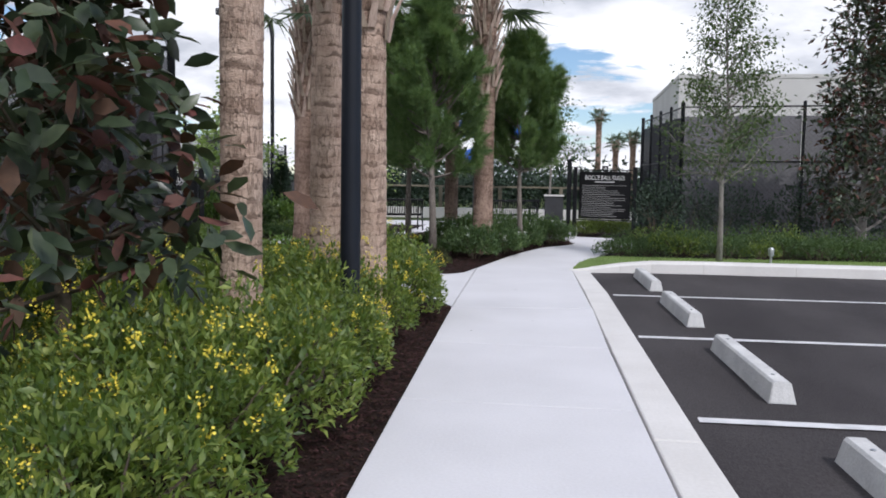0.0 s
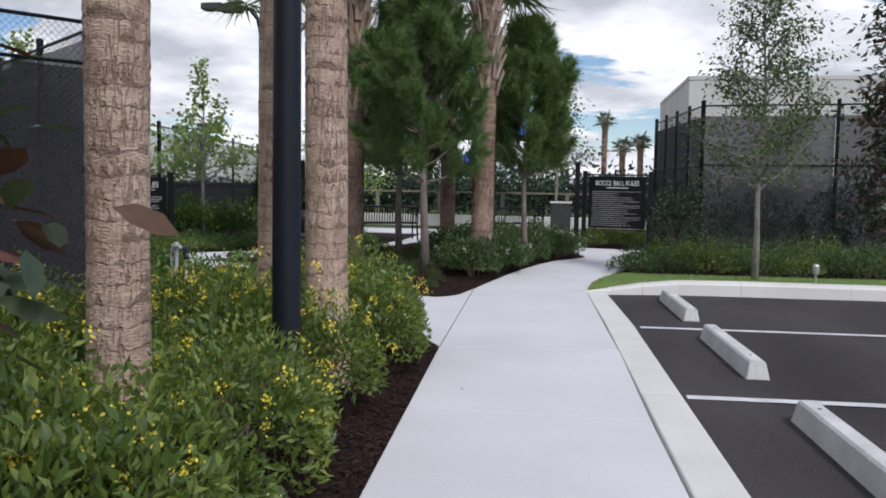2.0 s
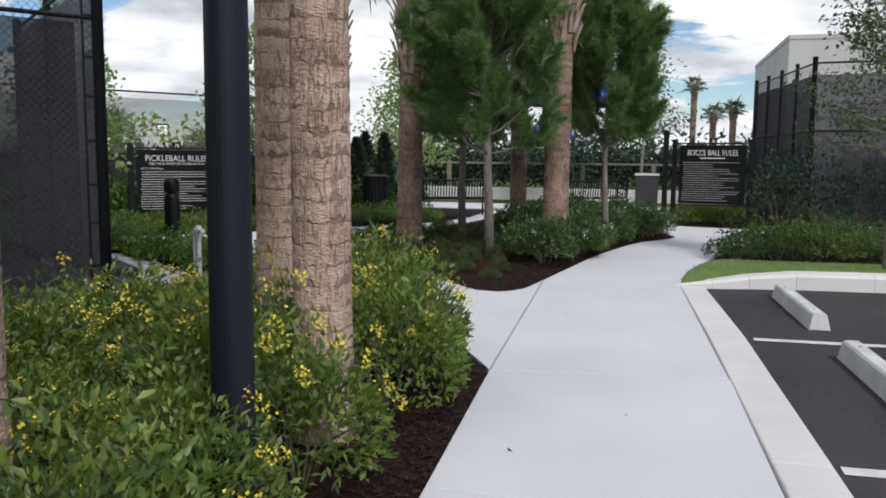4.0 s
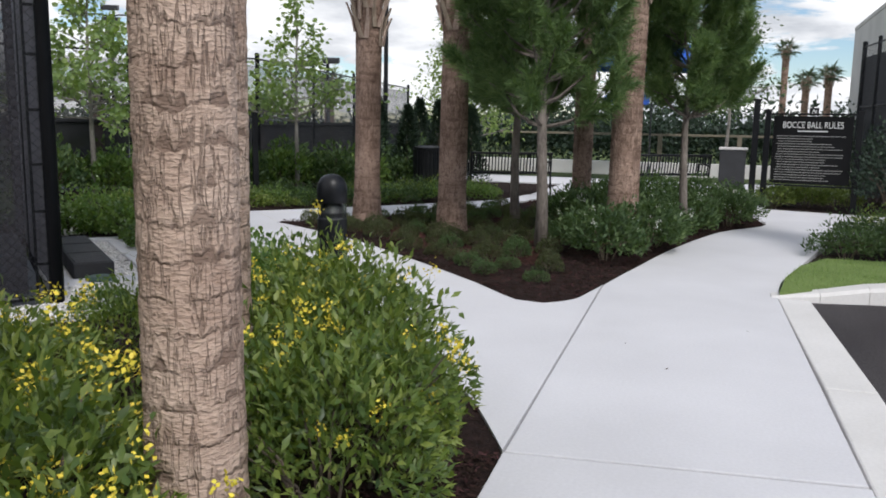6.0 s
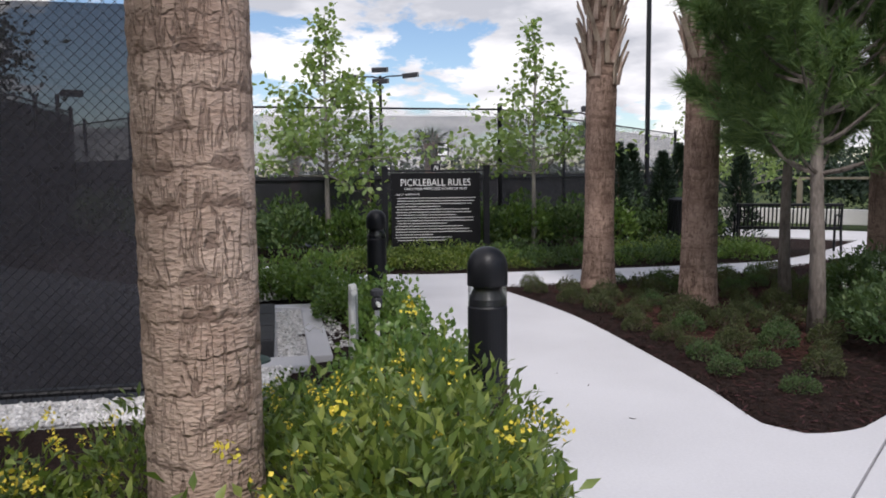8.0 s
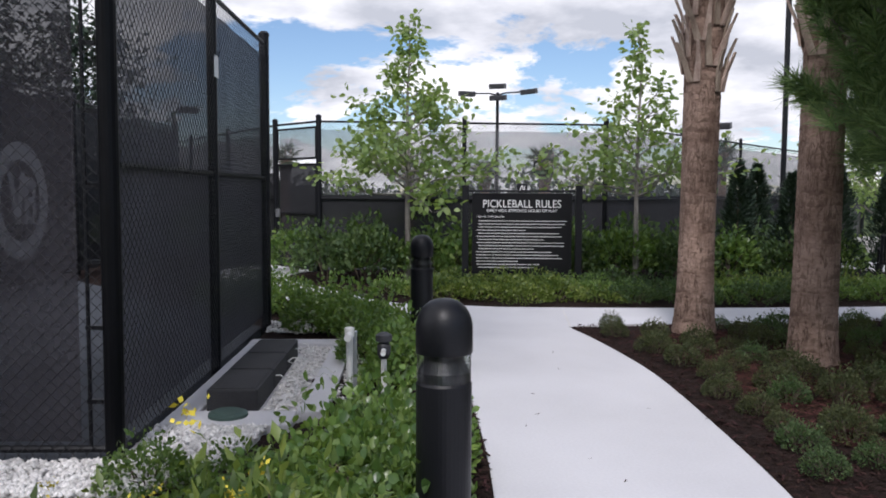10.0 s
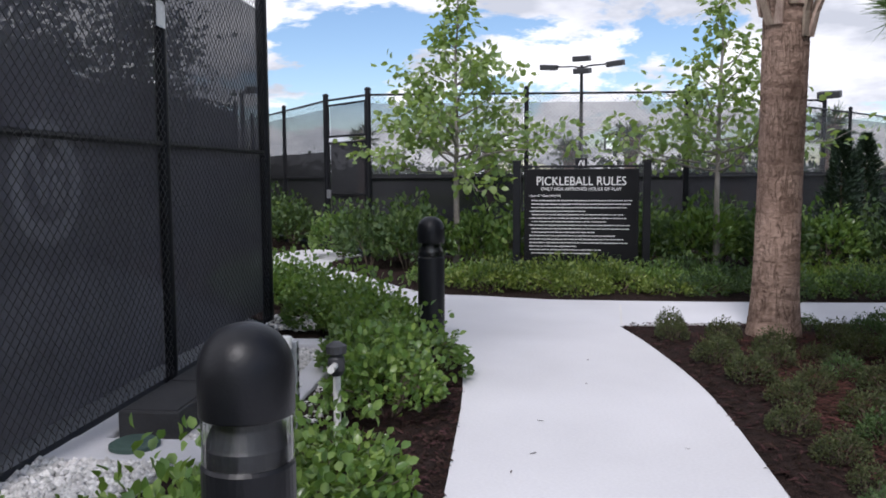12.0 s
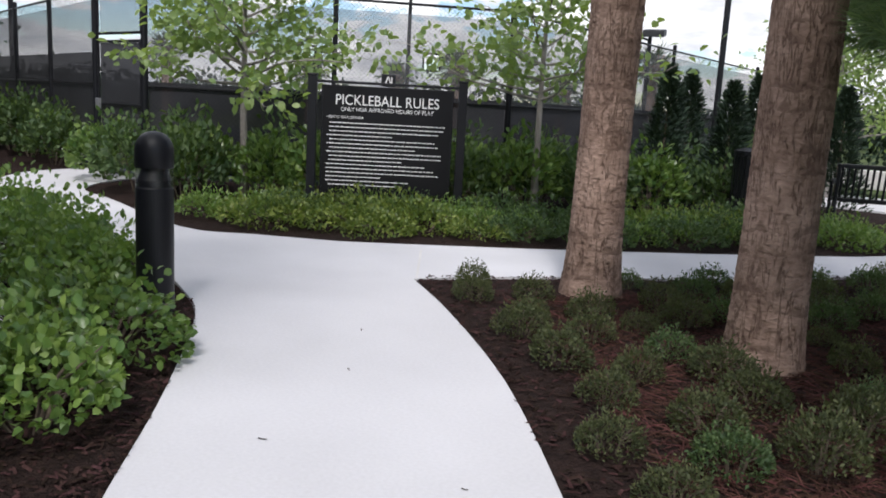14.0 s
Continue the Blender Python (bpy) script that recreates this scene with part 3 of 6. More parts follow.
slab("bed_fence", BED_FENCE, -0.1, BED_Z, MULCH, "dark mulch bed beside a black fence", "planting bed", bevel=0)
ISLAND = isl_left + isl_back[1:] + isl_right[1:-1] + tip[:-1]


def bed_mesh(name, outline, z, label, step=0.12):
    """A mulch sheet with small heaps, cut to its outline."""
    o = np.array(outline)
    bm = bmesh.new()
    f = bm.faces.new([bm.verts.new((x, y, z)) for x, y in outline])
    bmesh.ops.triangulate(bm, faces=[f])
    for ax in (0, 1):
        lo, hi = o[:, ax].min(), o[:, ax].max()
        c = lo + step
        while c < hi:
            no = (1, 0, 0) if ax == 0 else (0, 1, 0)
            bmesh.ops.bisect_plane(bm, geom=bm.verts[:] + bm.edges[:] + bm.faces[:], plane_co=(c, c, 0), plane_no=no)
            c += step * 3
    for v in bm.verts:
        if not v.is_boundary:
            v.co.z += 0.03 * noise.noise(v.co * 1.4) + 0.02
    ob = part(name, bm, MULCH, smooth=True)
    return tagged(ob, label, "planting bed", kind="structure")


bed_mesh("bed_island", ISLAND, BED_Z, "dark mulch island bed between two walks")
BED_LEFT = [(LEFT(-4) - 0.0, -4.0), (-0.79, 9.33)] + br_left[1:] + [(-8.6, 14.85), (-8.09, 13.62), strip(4.2, 0.02), strip(3.45, 0.02), strip(3.45, 0.95), strip(0.95, 0.95), strip(0.75, 0.76), strip(0.5, 0.62), strip(0.1, 0.5), strip(-0.2, 0.34), strip(-0.5, 0.12), along(CORNER - A_DIR * 0.44, B_DIR, 1.6), along(CORNER, B_DIR, 2.0), (-8.6, 6.0), (-14.0, -0.5), (-14.0, -4.0)]
bed_mesh("bed_left", BED_LEFT, BED_Z, "dark mulch bed with flowering shrubs and palms")
bed_mesh("bed_gate", gate_near + [(-15.2, 17.5), (-24.0, 18.6), (-24.0, 13.5), (-8.75, 13.6), (-8.1, 13.62), (-8.0, 14.2)], BED_Z, "dark mulch bed between fence and gate walk", 0.3)
BED_SIGN = far_edge + [(-3.9, 26), (-9.9, 26.0), (-9.9, 22.2), (-13.2, 17.75)] + gate_far[1:-1]
bed_mesh("bed_sign", BED_SIGN, BED_Z, "dark mulch bed around the rules sign", 0.2)
slab("pavement_plaza", [(-3.85, 22.7), (0.3, 21.35), (0.75, 22.0), (0.85, 26.1), (1.4, 28.6), (-9.0, 28.6), (-9.0, 26.1), (-3.85, 26.1)], -0.12, 0.006, CONCRETE,
     "pale concrete plaza with benches", "walkway")


def chips(name, outline, count, mat, size, seed, label, z=BED_Z + 0.022, near=None, slim=0.012):
    """Loose flakes lying on a bed."""
    rng = np.random.default_rng(seed)
    p = np.array(scatter(outline, count, rng))
    if near is not None:
        p = p[[near(a, b) for a, b in p]]
    n = len(p)
    a = rng.uniform(0, 2 * np.pi, n)
    L, W = size * rng.uniform(0.4, 1.3, n), min(size * 0.28, slim) * rng.uniform(0.5, 1.4, n)
    d = np.stack([np.cos(a), np.sin(a), rng.uniform(-0.35, 0.35, n)], 1)
    s = np.stack([-np.sin(a), np.cos(a), rng.uniform(-0.4, 0.4, n)], 1)
    zz = np.array([0.03 * noise.noise(Vector((q[0], q[1], BED_Z)) * 1.4) for q in p])
    c = np.column_stack([p, z + zz + rng.uniform(0, 0.012, n)])
    v = np.stack([c - d * L[:, None] / 2 - s * W[:, None] / 2, c + d * L[:, None] / 2 - s * W[:, None] / 3,
                  c + d * L[:, None] / 2.2 + s * W[:, None] / 2, c - d * L[:, None] / 2 + s * W[:, None] / 2.5,
                  c + np.array([0, 0, 0.006])], 1).reshape(-1, 3)
    f = (np.arange(n)[:, None, None] * 5 + np.array([[0, 1, 4], [1, 2, 4], [2, 3, 4], [3, 0, 4]])[None]).reshape(-1, 3)
    return tagged(obj(name, tri_mesh(name, v, f), mat), label, "mulch", kind="stuff")


chips("mulch_flakes", [(LEFT(1) - 0.75, 1.0), (LEFT(1) - 0.01, 1.0), (-0.8, 9.3), (-1.4, 9.4)], 9000, CHIP, 0.035, 3, "dark shredded bark flakes beside the walk")
chips("mulch_flakes", ISLAND, 16000, CHIP, 0.05, 4, "dark shredded bark flakes on the island bed")
chips("mulch_flakes", br_left[4:] + [(-7.0, 14.0), (-5.2, 12.7), (-3.4, 11.3), (-1.9, 9.9)], 5000, CHIP, 0.04, 5, "dark shredded bark flakes along the branch walk")
chips("pine_straw", [(-5.2, 16.2), (-3.6, 15.0), (-2.4, 14.0), (-1.7, 14.2), (-1.9, 16.5), (-3.2, 18.5), (-4.4, 17.8)], 9000, STRAW, 0.15, 6, "rust-brown pine straw under the palms", slim=0.004)

# ---- fences ----
def wires_mesh(name, lines, r=0.0022):
    """Thin three-sided wires; lines as (start, end) rows in the plane x, z."""
    a, b = np.array([l[0] for l in lines], float), np.array([l[1] for l in lines], float)
    n = len(a)
    d = unit(b - a)
    yv = np.tile([0.0, 1.0, 0.0], (n, 1))
    pv = np.cross(d, yv)
    offs = [(1.0, 0.0), (-0.5, 0.87), (-0.5, -0.87)]
    v = np.stack([q + r * (c * yv + s * pv) for q in (a, b) for c, s in offs], 1).reshape(-1, 3)
    f = np.array([[0, 1, 4], [0, 4, 3], [1, 2, 5], [1, 5, 4], [2, 0, 3], [2, 3, 5]])
    return tri_mesh(name, v, (np.arange(n)[:, None, None] * 6 + f[None]).reshape(-1, 3))


def chain_link(width, low, high, step=0.072, r=0.0022):
    lines = []
    for sgn in (1, -1):
        c = -(high - low)
        while c < width:
            # the wire x = c + t (or mirrored) for t from 0 to the height
            t0, t1 = max(0.0, -c), min(high - low, width - c)
            if t1 - t0 > 0.01:
                x0, x1 = c + t0, c + t1
                if sgn < 0:
                    x0, x1 = width - x0, width - x1
                off = 0.0015 * sgn
                lines.append(((x0, off, low + t0), (x1, off, low + t1)))
            c += step
    # twisted ends below the bottom rail
    x = 0.0
    while x < width:
        lines.append(((x, 0, low), (x + 0.02, 0, low - 0.035)))
        lines.append(((x + 0.036, 0, low), (x + 0.016, 0, low - 0.035)))
        x += step
    return wires_mesh("chain_link", lines, r)


def fence(name, label, places, height, screen, screen_z, low=0.06, mid=None, post_r=0.042, gap=0.0, windows=(), link_step=0.072, link_r=0.0022, side=1, split=0.0, foot=True):
    """Posts at the places, rails, chain link and wind screen between them. side: where the screen hangs; split: height up to which a denser screen hangs."""
    root = thing(name, label, "fence", (*places[0], 0.0))
    origin = Vector((*places[0], 0.0))
    for k, (x, y) in enumerate(places):
        h = height + 0.09
        pr = post_r * (1.25 if k in (0, len(places) - 1) else 1.0)
        bm = lathe_bm([(pr, -0.1), (pr, h - 0.03), (pr * 1.12, h - 0.03), (pr * 1.12, h - 0.005), (pr * 0.7, h + 0.018), (0.006, h + 0.026)], 16)
        part("post", bm, BLACK_METAL, root, smooth=False).location = Vector((x, y, 0)) - origin
    for k, ((x0, y0), (x1, y1)) in enumerate(zip(places, places[1:])):
        w = math.hypot(x1 - x0, y1 - y0)
        m = Matrix.Translation(Vector((x0, y0, 0)) - origin) @ Matrix.Rotation(math.atan2(y1 - y0, x1 - x0), 4, "Z")
        levels = [height - 0.02] + ([low + 0.03] if foot else []) + ([mid] if mid else [])
        for z in levels:
            part("rail", tube_bm([(0, 0, z), (w, 0, z)], 0.021, 10), BLACK_METAL, root).matrix_local = m
        obj("chain_link", chain_link(w, low, height - 0.03, link_step, link_r), WIRE, root).matrix_local = m @ Matrix.Translation((0, -0.028 * side, 0))
        if screen is not None:
            z0, z1 = screen_z
            if split:
                bm = bmesh.new()
                nx = max(1, int(w / 0.25))
                rows = [[bm.verts.new((0.05 + (w - 0.1) * i / nx, 0.006 * math.sin(i * 1.7 + 1), zz)) for i in range(nx + 1)] for zz in (z0, split)]
                for i in range(nx):
                    bm.faces.new((rows[0][i], rows[0][i + 1], rows[1][i + 1], rows[1][i]))
                part("lower_windscreen", bm, SCREEN_LOW, root, "dense black lower windscreen").matrix_local = m @ Matrix.Translation((0, 0.030 * side, 0))
                z0 = split + 0.004
            u0, u1 = 0.05 + (gap if k == 0 else 0), w - 0.05
            holes = [(u, z, s) for kk, u, z, s in windows if kk == k]
            cells = [(u0, u1, z0, z1)]
            for u, z, s in holes:
                cells = [(u0, u - s, z0, z1), (u + s, u1, z0, z1), (u - s, u + s, z0, z - s), (u - s, u + s, z + s, z1)]
            bm = bmesh.new()
            for a, b, c, d in cells:
                nx = max(1, int((b - a) / 0.25))
                top = [(a + (b - a) * i / nx) for i in range(nx + 1)]
                lo = [bm.verts.new((u, 0.006 * math.sin(u * 7 + 1), c)) for u in top]
                hi = [bm.verts.new((u, 0.006 * math.sin(u * 7 + 1), d - (0.012 * abs(math.sin(u * 5)) if d == z1 else 0))) for u in top]
                for i in range(nx):
                    bm.faces.new((lo[i], lo[i + 1], hi[i + 1], hi[i]))
            part("windscreen", bm, screen, root, "dark woven windscreen").matrix_local = m @ Matrix.Translation((0, 0.030 * side, 0))
            for u, z, s in holes:
                bm = bmesh.new()
                for du, dz, sx, sz in ((-s, 0, 0.03, 2 * s + 0.03), (s, 0, 0.03, 2 * s + 0.03), (0, -s, 2 * s + 0.03, 0.03), (0, s, 2 * s + 0.03, 0.03)):
                    box_bm((sx, 0.006, sz), (u + du, 0, z + dz), bm=bm)
                part("vent_frame", bm, BLACK_METAL, root).matrix_local = m @ Matrix.Translation((0, 0.035 * side, 0))
    return root




fence("court_fence", "tall black chain-link court fence with dark windscreen", [tuple(CORNER), (-6.43, 12.155), (-8.07, 13.54)], 3.05, SCREEN, (0.14, 2.93), low=0.10, mid=1.62, side=1, foot=False, link_r=0.0028)
fence("court_fence", "tall black chain-link court fence, screen below open mesh", [along(CORNER, B_DIR, s) for s in (0.0, 2.45, 4.9, 7.35, 9.8, 12.25)][::1],
      3.05, SCREEN_THIN, (0.12, 2.56), mid=2.60, gap=0.14, side=-1)
inner0 = CORNER + B_DIR * 4.3 + A_DIR * 1.0
inner = fence("court_fence", "inner chain-link divider fence with round white emblem", [along(inner0, A_DIR, s) for s in (0, 3, 6, 9, 12, 15)], 3.05, SCREEN_LOW, (0.12, 2.95), mid=1.62, side=1)
# hinge straps between the corner post and the short side's mesh
straps = thing("fence_hardware", "black steel tension bar with clamp bands on corner post", "fence fitting", (CORNER.x, CORNER.y, 0))
bx, by = along(Vector((0, 0)), B_DIR, 0.13)
part("tension_bar", tube_bm([(bx, by, 0.1), (bx, by, 2.95)], 0.011, 8), BLACK_METAL, straps)
for z in (0.35, 0.75, 1.1, 1.5, 1.9, 2.25, 2.62):
    bm = bmesh.new()
    bmesh.ops.create_cube(bm, size=1.0, matrix=Matrix.Translation((bx / 2, by / 2, z)) @ Matrix.Rotation(math.atan2(by, bx), 4, "Z") @ Matrix.Diagonal((0.15, 0.03, 0.022, 1)))
    part("band", bm, BLACK_METAL, straps)

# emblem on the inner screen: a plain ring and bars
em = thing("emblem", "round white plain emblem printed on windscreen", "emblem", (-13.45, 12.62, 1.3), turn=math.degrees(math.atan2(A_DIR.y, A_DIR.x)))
d = (Vector((-13.45, 12.62)) - inner0).dot(A_DIR)
foot = along(inner0, A_DIR, d)
em.matrix_world = pose(foot[0], foot[1], 1.32, 0, 0, math.degrees(math.atan2(A_DIR.y, A_DIR.x)))
bm = bmesh.new()
ring = [[bm.verts.new((r * math.cos(a), -0.05, r * math.sin(a))) for a in (2 * math.pi * k / 48 for k in range(48))] for r in (0.60, 0.88)]
for k in range(48):
    bm.faces.new((ring[0][k], ring[0][(k + 1) % 48], ring[1][(k + 1) % 48], ring[1][k]))
part("ring", bm, LETTER, em)
for x, z, sx, sz, ry in ((-0.22, 0.05, 0.12, 0.80, -14), (-0.02, 0.05, 0.12, 0.80, 14), (0.17, 0.0, 0.11, 0.72, 0), (0.30, 0.29, 0.2, 0.11, 0), (0.30, 0.0, 0.2, 0.11, 0), (0.30, -0.30, 0.2, 0.11, 0), (0.41, 0.15, 0.10, 0.22, 0), (0.41, -0.15, 0.10, 0.22, 0)):
    bm = box_bm((sx, 0.006, sz))
    part("bar", bm, LETTER, em).matrix_local = pose(x, -0.05, z, 0, ry, 0)

GATE_L, GATE_R = (-14.85, 17.58), (-13.40, 17.67)
H2 = 2.82
P_C = (-10.08, 22.1)
run = [(GATE_R[0] + (P_C[0] - GATE_R[0]) * u, GATE_R[1] + (P_C[1] - GATE_R[1]) * u) for u in (0, 0.5, 1.0)]
fence("pickleball_fence", "black chain-link pickleball court fence with grey windscreen", run, H2, SCREEN_PALE, (0.1, H2 - 0.16), mid=1.35, split=1.42, windows=((0, 2.35, 1.95, 0.13), (1, 1.5, 1.95, 0.13)), side=1)
run = [(P_C[0] - 0.15 * s, P_C[1] + s) for s in (0, 3.6, 7.2, 10.8, 14.4)]
fence("pickleball_fence", "black chain-link pickleball court fence along a hedge", run, H2, SCREEN_PALE, (0.1, H2 - 0.16), mid=1.35, split=1.42, windows=((0, 2.2, 1.95, 0.13), (1, 2.2, 1.95, 0.13)), side=1)
run = [(GATE_L[0] - 2.75 * k, GATE_L[1] + 0.36 * k) for k in range(6)]
fence("pickleball_fence", "black chain-link pickleball court fence beside the gate", run, H2, SCREEN_PALE, (0.1, H2 - 0.16), mid=1.35, split=1.85, side=-1)
# far side of that court
run = [(-24.0 + 3.3 * k, 38.5 - 0.5 * k) for k in range(5)]
fence("pickleball_fence", "far black chain-link court fence", run, 1.35, SCREEN, (0.1, 1.3), link_step=0.3, link_r=0.003)
slab("court", [(-13.3, 17.8), (-10.2, 22.2), (-12.4, 37.5), (-30, 40.0), (-30, 19.8), (-14.8, 17.7)], -0.1, 0.004, COURT, "dark blue pickleball court surface", "court", bevel=0)
slab("court_side", [tuple(CORNER + B_DIR * 0.05), (-8.05, 13.46), (-24.0, 13.4), (-24.0, -4.0), along(CORNER, B_DIR, 12.2)],
     -0.1, 0.03, COURT, "dark court surface behind the fence", "court", bevel=0)


def gate(left, right, height):
    root = thing("gate", "black steel chain-link gate with framed panels, closed", "gate", (*left, 0))
    dx, dy = right[0] - left[0], right[1] - left[1]
    w = math.hypot(dx, dy)
    m = Matrix.Rotation(math.atan2(dy, dx), 4, "Z")
    for x in (0.09, w - 0.09):
        part("upright", tube_bm([(x, 0, 0.08), (x, 0, 2.02)], 0.024, 10), BLACK_METAL, root).matrix_local = m
    for z in (0.1, 1.05, 2.0, 2.12, height - 0.12):
        part("rail", tube_bm([(0.07, 0, z), (w - 0.07, 0, z)], 0.022, 10), BLACK_METAL, root).matrix_local = m
    for x in (0.09, w - 0.09):
        part("upper_upright", tube_bm([(x, 0, 2.12), (x, 0, height - 0.12)], 0.02, 10), BLACK_METAL, root).matrix_local = m
    part("top_rail", tube_bm([(0, 0, height - 0.02), (w, 0, height - 0.02)], 0.022, 10), BLACK_METAL, root).matrix_local = m
    for z0, z1 in ((0.12, 1.98), (2.14, height - 0.14)):
        me = chain_link(w - 0.2, z0, z1)
        obj("chain_link", me, WIRE, root).matrix_local = m @ Matrix.Translation((0.1, -0.03, 0))
        bm = bmesh.new()
        bm.faces.new([bm.verts.new(q) for q in ((0.1, 0, z0), (w - 0.1, 0, z0), (w - 0.1, 0, z1), (0.1, 0, z1))])
        part("windscreen", bm, SCREEN_PALE if z0 > 2 else SCREEN_LOW, root).matrix_local = m @ Matrix.Translation((0, 0.03, 0))
    part("latch", box_bm((0.1, 0.05, 0.16), (0.15, -0.05, 1.05), 0.008), GALV, root, "grey latch box").matrix_local = m


gate(GATE_L, GATE_R, H2)
run = [(3.39, 22.5), (6.27, 22.1), (9.2, 21.7), (12.1, 21.3), (15.0, 20.9), (18.0, 20.5)]
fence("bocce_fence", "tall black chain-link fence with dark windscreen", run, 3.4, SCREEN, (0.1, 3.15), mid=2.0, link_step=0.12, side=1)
run = [(3.39, 22.5), (3.26, 23.8), (3.13, 25.1), (3.0, 26.35), (2.87, 27.6)]
# return run: darker screen colour and smaller gap than the front run
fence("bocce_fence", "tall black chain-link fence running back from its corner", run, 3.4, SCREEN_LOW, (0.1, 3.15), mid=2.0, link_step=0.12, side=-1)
slab("court_bocce", [(3.45, 22.6), (18, 20.7), (30, 20.7), (30, 40), (3.0, 40)], -0.1, 0.0, COURT, "court surface behind the tall fence", "court", bevel=0)

# pale building behind the tall fence
bld = thing("building", "pale stucco building with flat parapet", "building", (6.9, 50.0, 0))
part("wall", box_bm((46.0, 14.0, 7.6), (23.0, 7.0, 3.8), 0.05), STUCCO, bld)
part("parapet", box_bm((46.06, 14.06, 0.25), (23.0, 7.0, 7.72), 0.03), STUCCO, bld)

# ---- site furniture ----
def wheel_stop(at, turn):
    root = thing("wheel_stop", "pale precast concrete wheel stop on asphalt", "wheel stop", at, "parking wheel stops", turn=turn)
    bm = bmesh.new()
    sec = [(-0.085, 0.0), (0.085, 0.0), (0.06, 0.125), (0.045, 0.14), (-0.045, 0.14), (-0.06, 0.125)]
    L = 1.72
    ends = [[bm.verts.new((x, s * L / 2 - s * 0.03 * (z > 0.05), z)) for x, z in sec] for s in (-1, 1)]
    for k in range(6):
        bm.faces.new((ends[0][k], ends[0][(k + 1) % 6], ends[1][(k + 1) % 6], ends[1][k]))
    bm.faces.new(ends[0])
    bm.faces.new(ends[1][::-1])
    bmesh.ops.bevel(bm, geom=[e for e in bm.edges if e.calc_length() < 0.5], offset=0.006, segments=2, affect="EDGES")
    part("body", bm, STOPPER, root)
    for y in (-0.62, 0.62):
        part("pin", lathe_bm([(0.014, 0), (0.014, 0.006), (0.005, 0.008)], 12, at=(0, y, 0.139)), GALV, root, "steel anchor pin")
    return root


STOP_Z = -0.034
stop = wheel_stop((1.765, 6.87, STOP_Z), 2.2)
for x, y in ((1.89, 4.08), (1.665, 9.66), (1.585, 12.35), (1.99, 1.3)):
    copy_thing(stop, pose(x, y, STOP_Z, 0, 0, 2.2))


def bollard(at):
    root = thing("bollard_light", "black domed bollard light with clear lens ring", "bollard light", at, "path bollards")
    part("post", lathe_bm([(0.122, 0.0), (0.122, 0.03), (0.107, 0.04), (0.107, 0.775), (0.100, 0.785)], 40), BLACK_METAL, root, smooth=False)
    part("louvre", lathe_bm([(0.0985, 0.785), (0.0985, 0.822), (0.095, 0.828), (0.078, 0.868), (0.074, 0.905)], 32), BLACK_METAL, root, "dark cone inside the lens")
    bm = lathe_bm([(0.104, 0.785), (0.104, 0.893), (0.1015, 0.893), (0.1015, 0.785)], 40)
    lens = part("lens", bm, ACRYLIC, root, "clear acrylic lens ring", smooth=False)
    lens.visible_shadow = False
    dome = [(0.107, 0.892), (0.109, 0.896)] + [(0.109 * math.cos(a) ** 0.85, 0.985 + 0.115 * math.sin(a)) for a in (i * math.pi / 28 for i in range(0, 14))] + [(0.004, 1.10)]
    part("dome", lathe_bm(dome, 40), BLACK_METAL, root, smooth=True)
    return root


boll = bollard((-2.62, 11.24, BED_Z))
copy_thing(boll, pose(-6.20, 14.15, BED_Z))


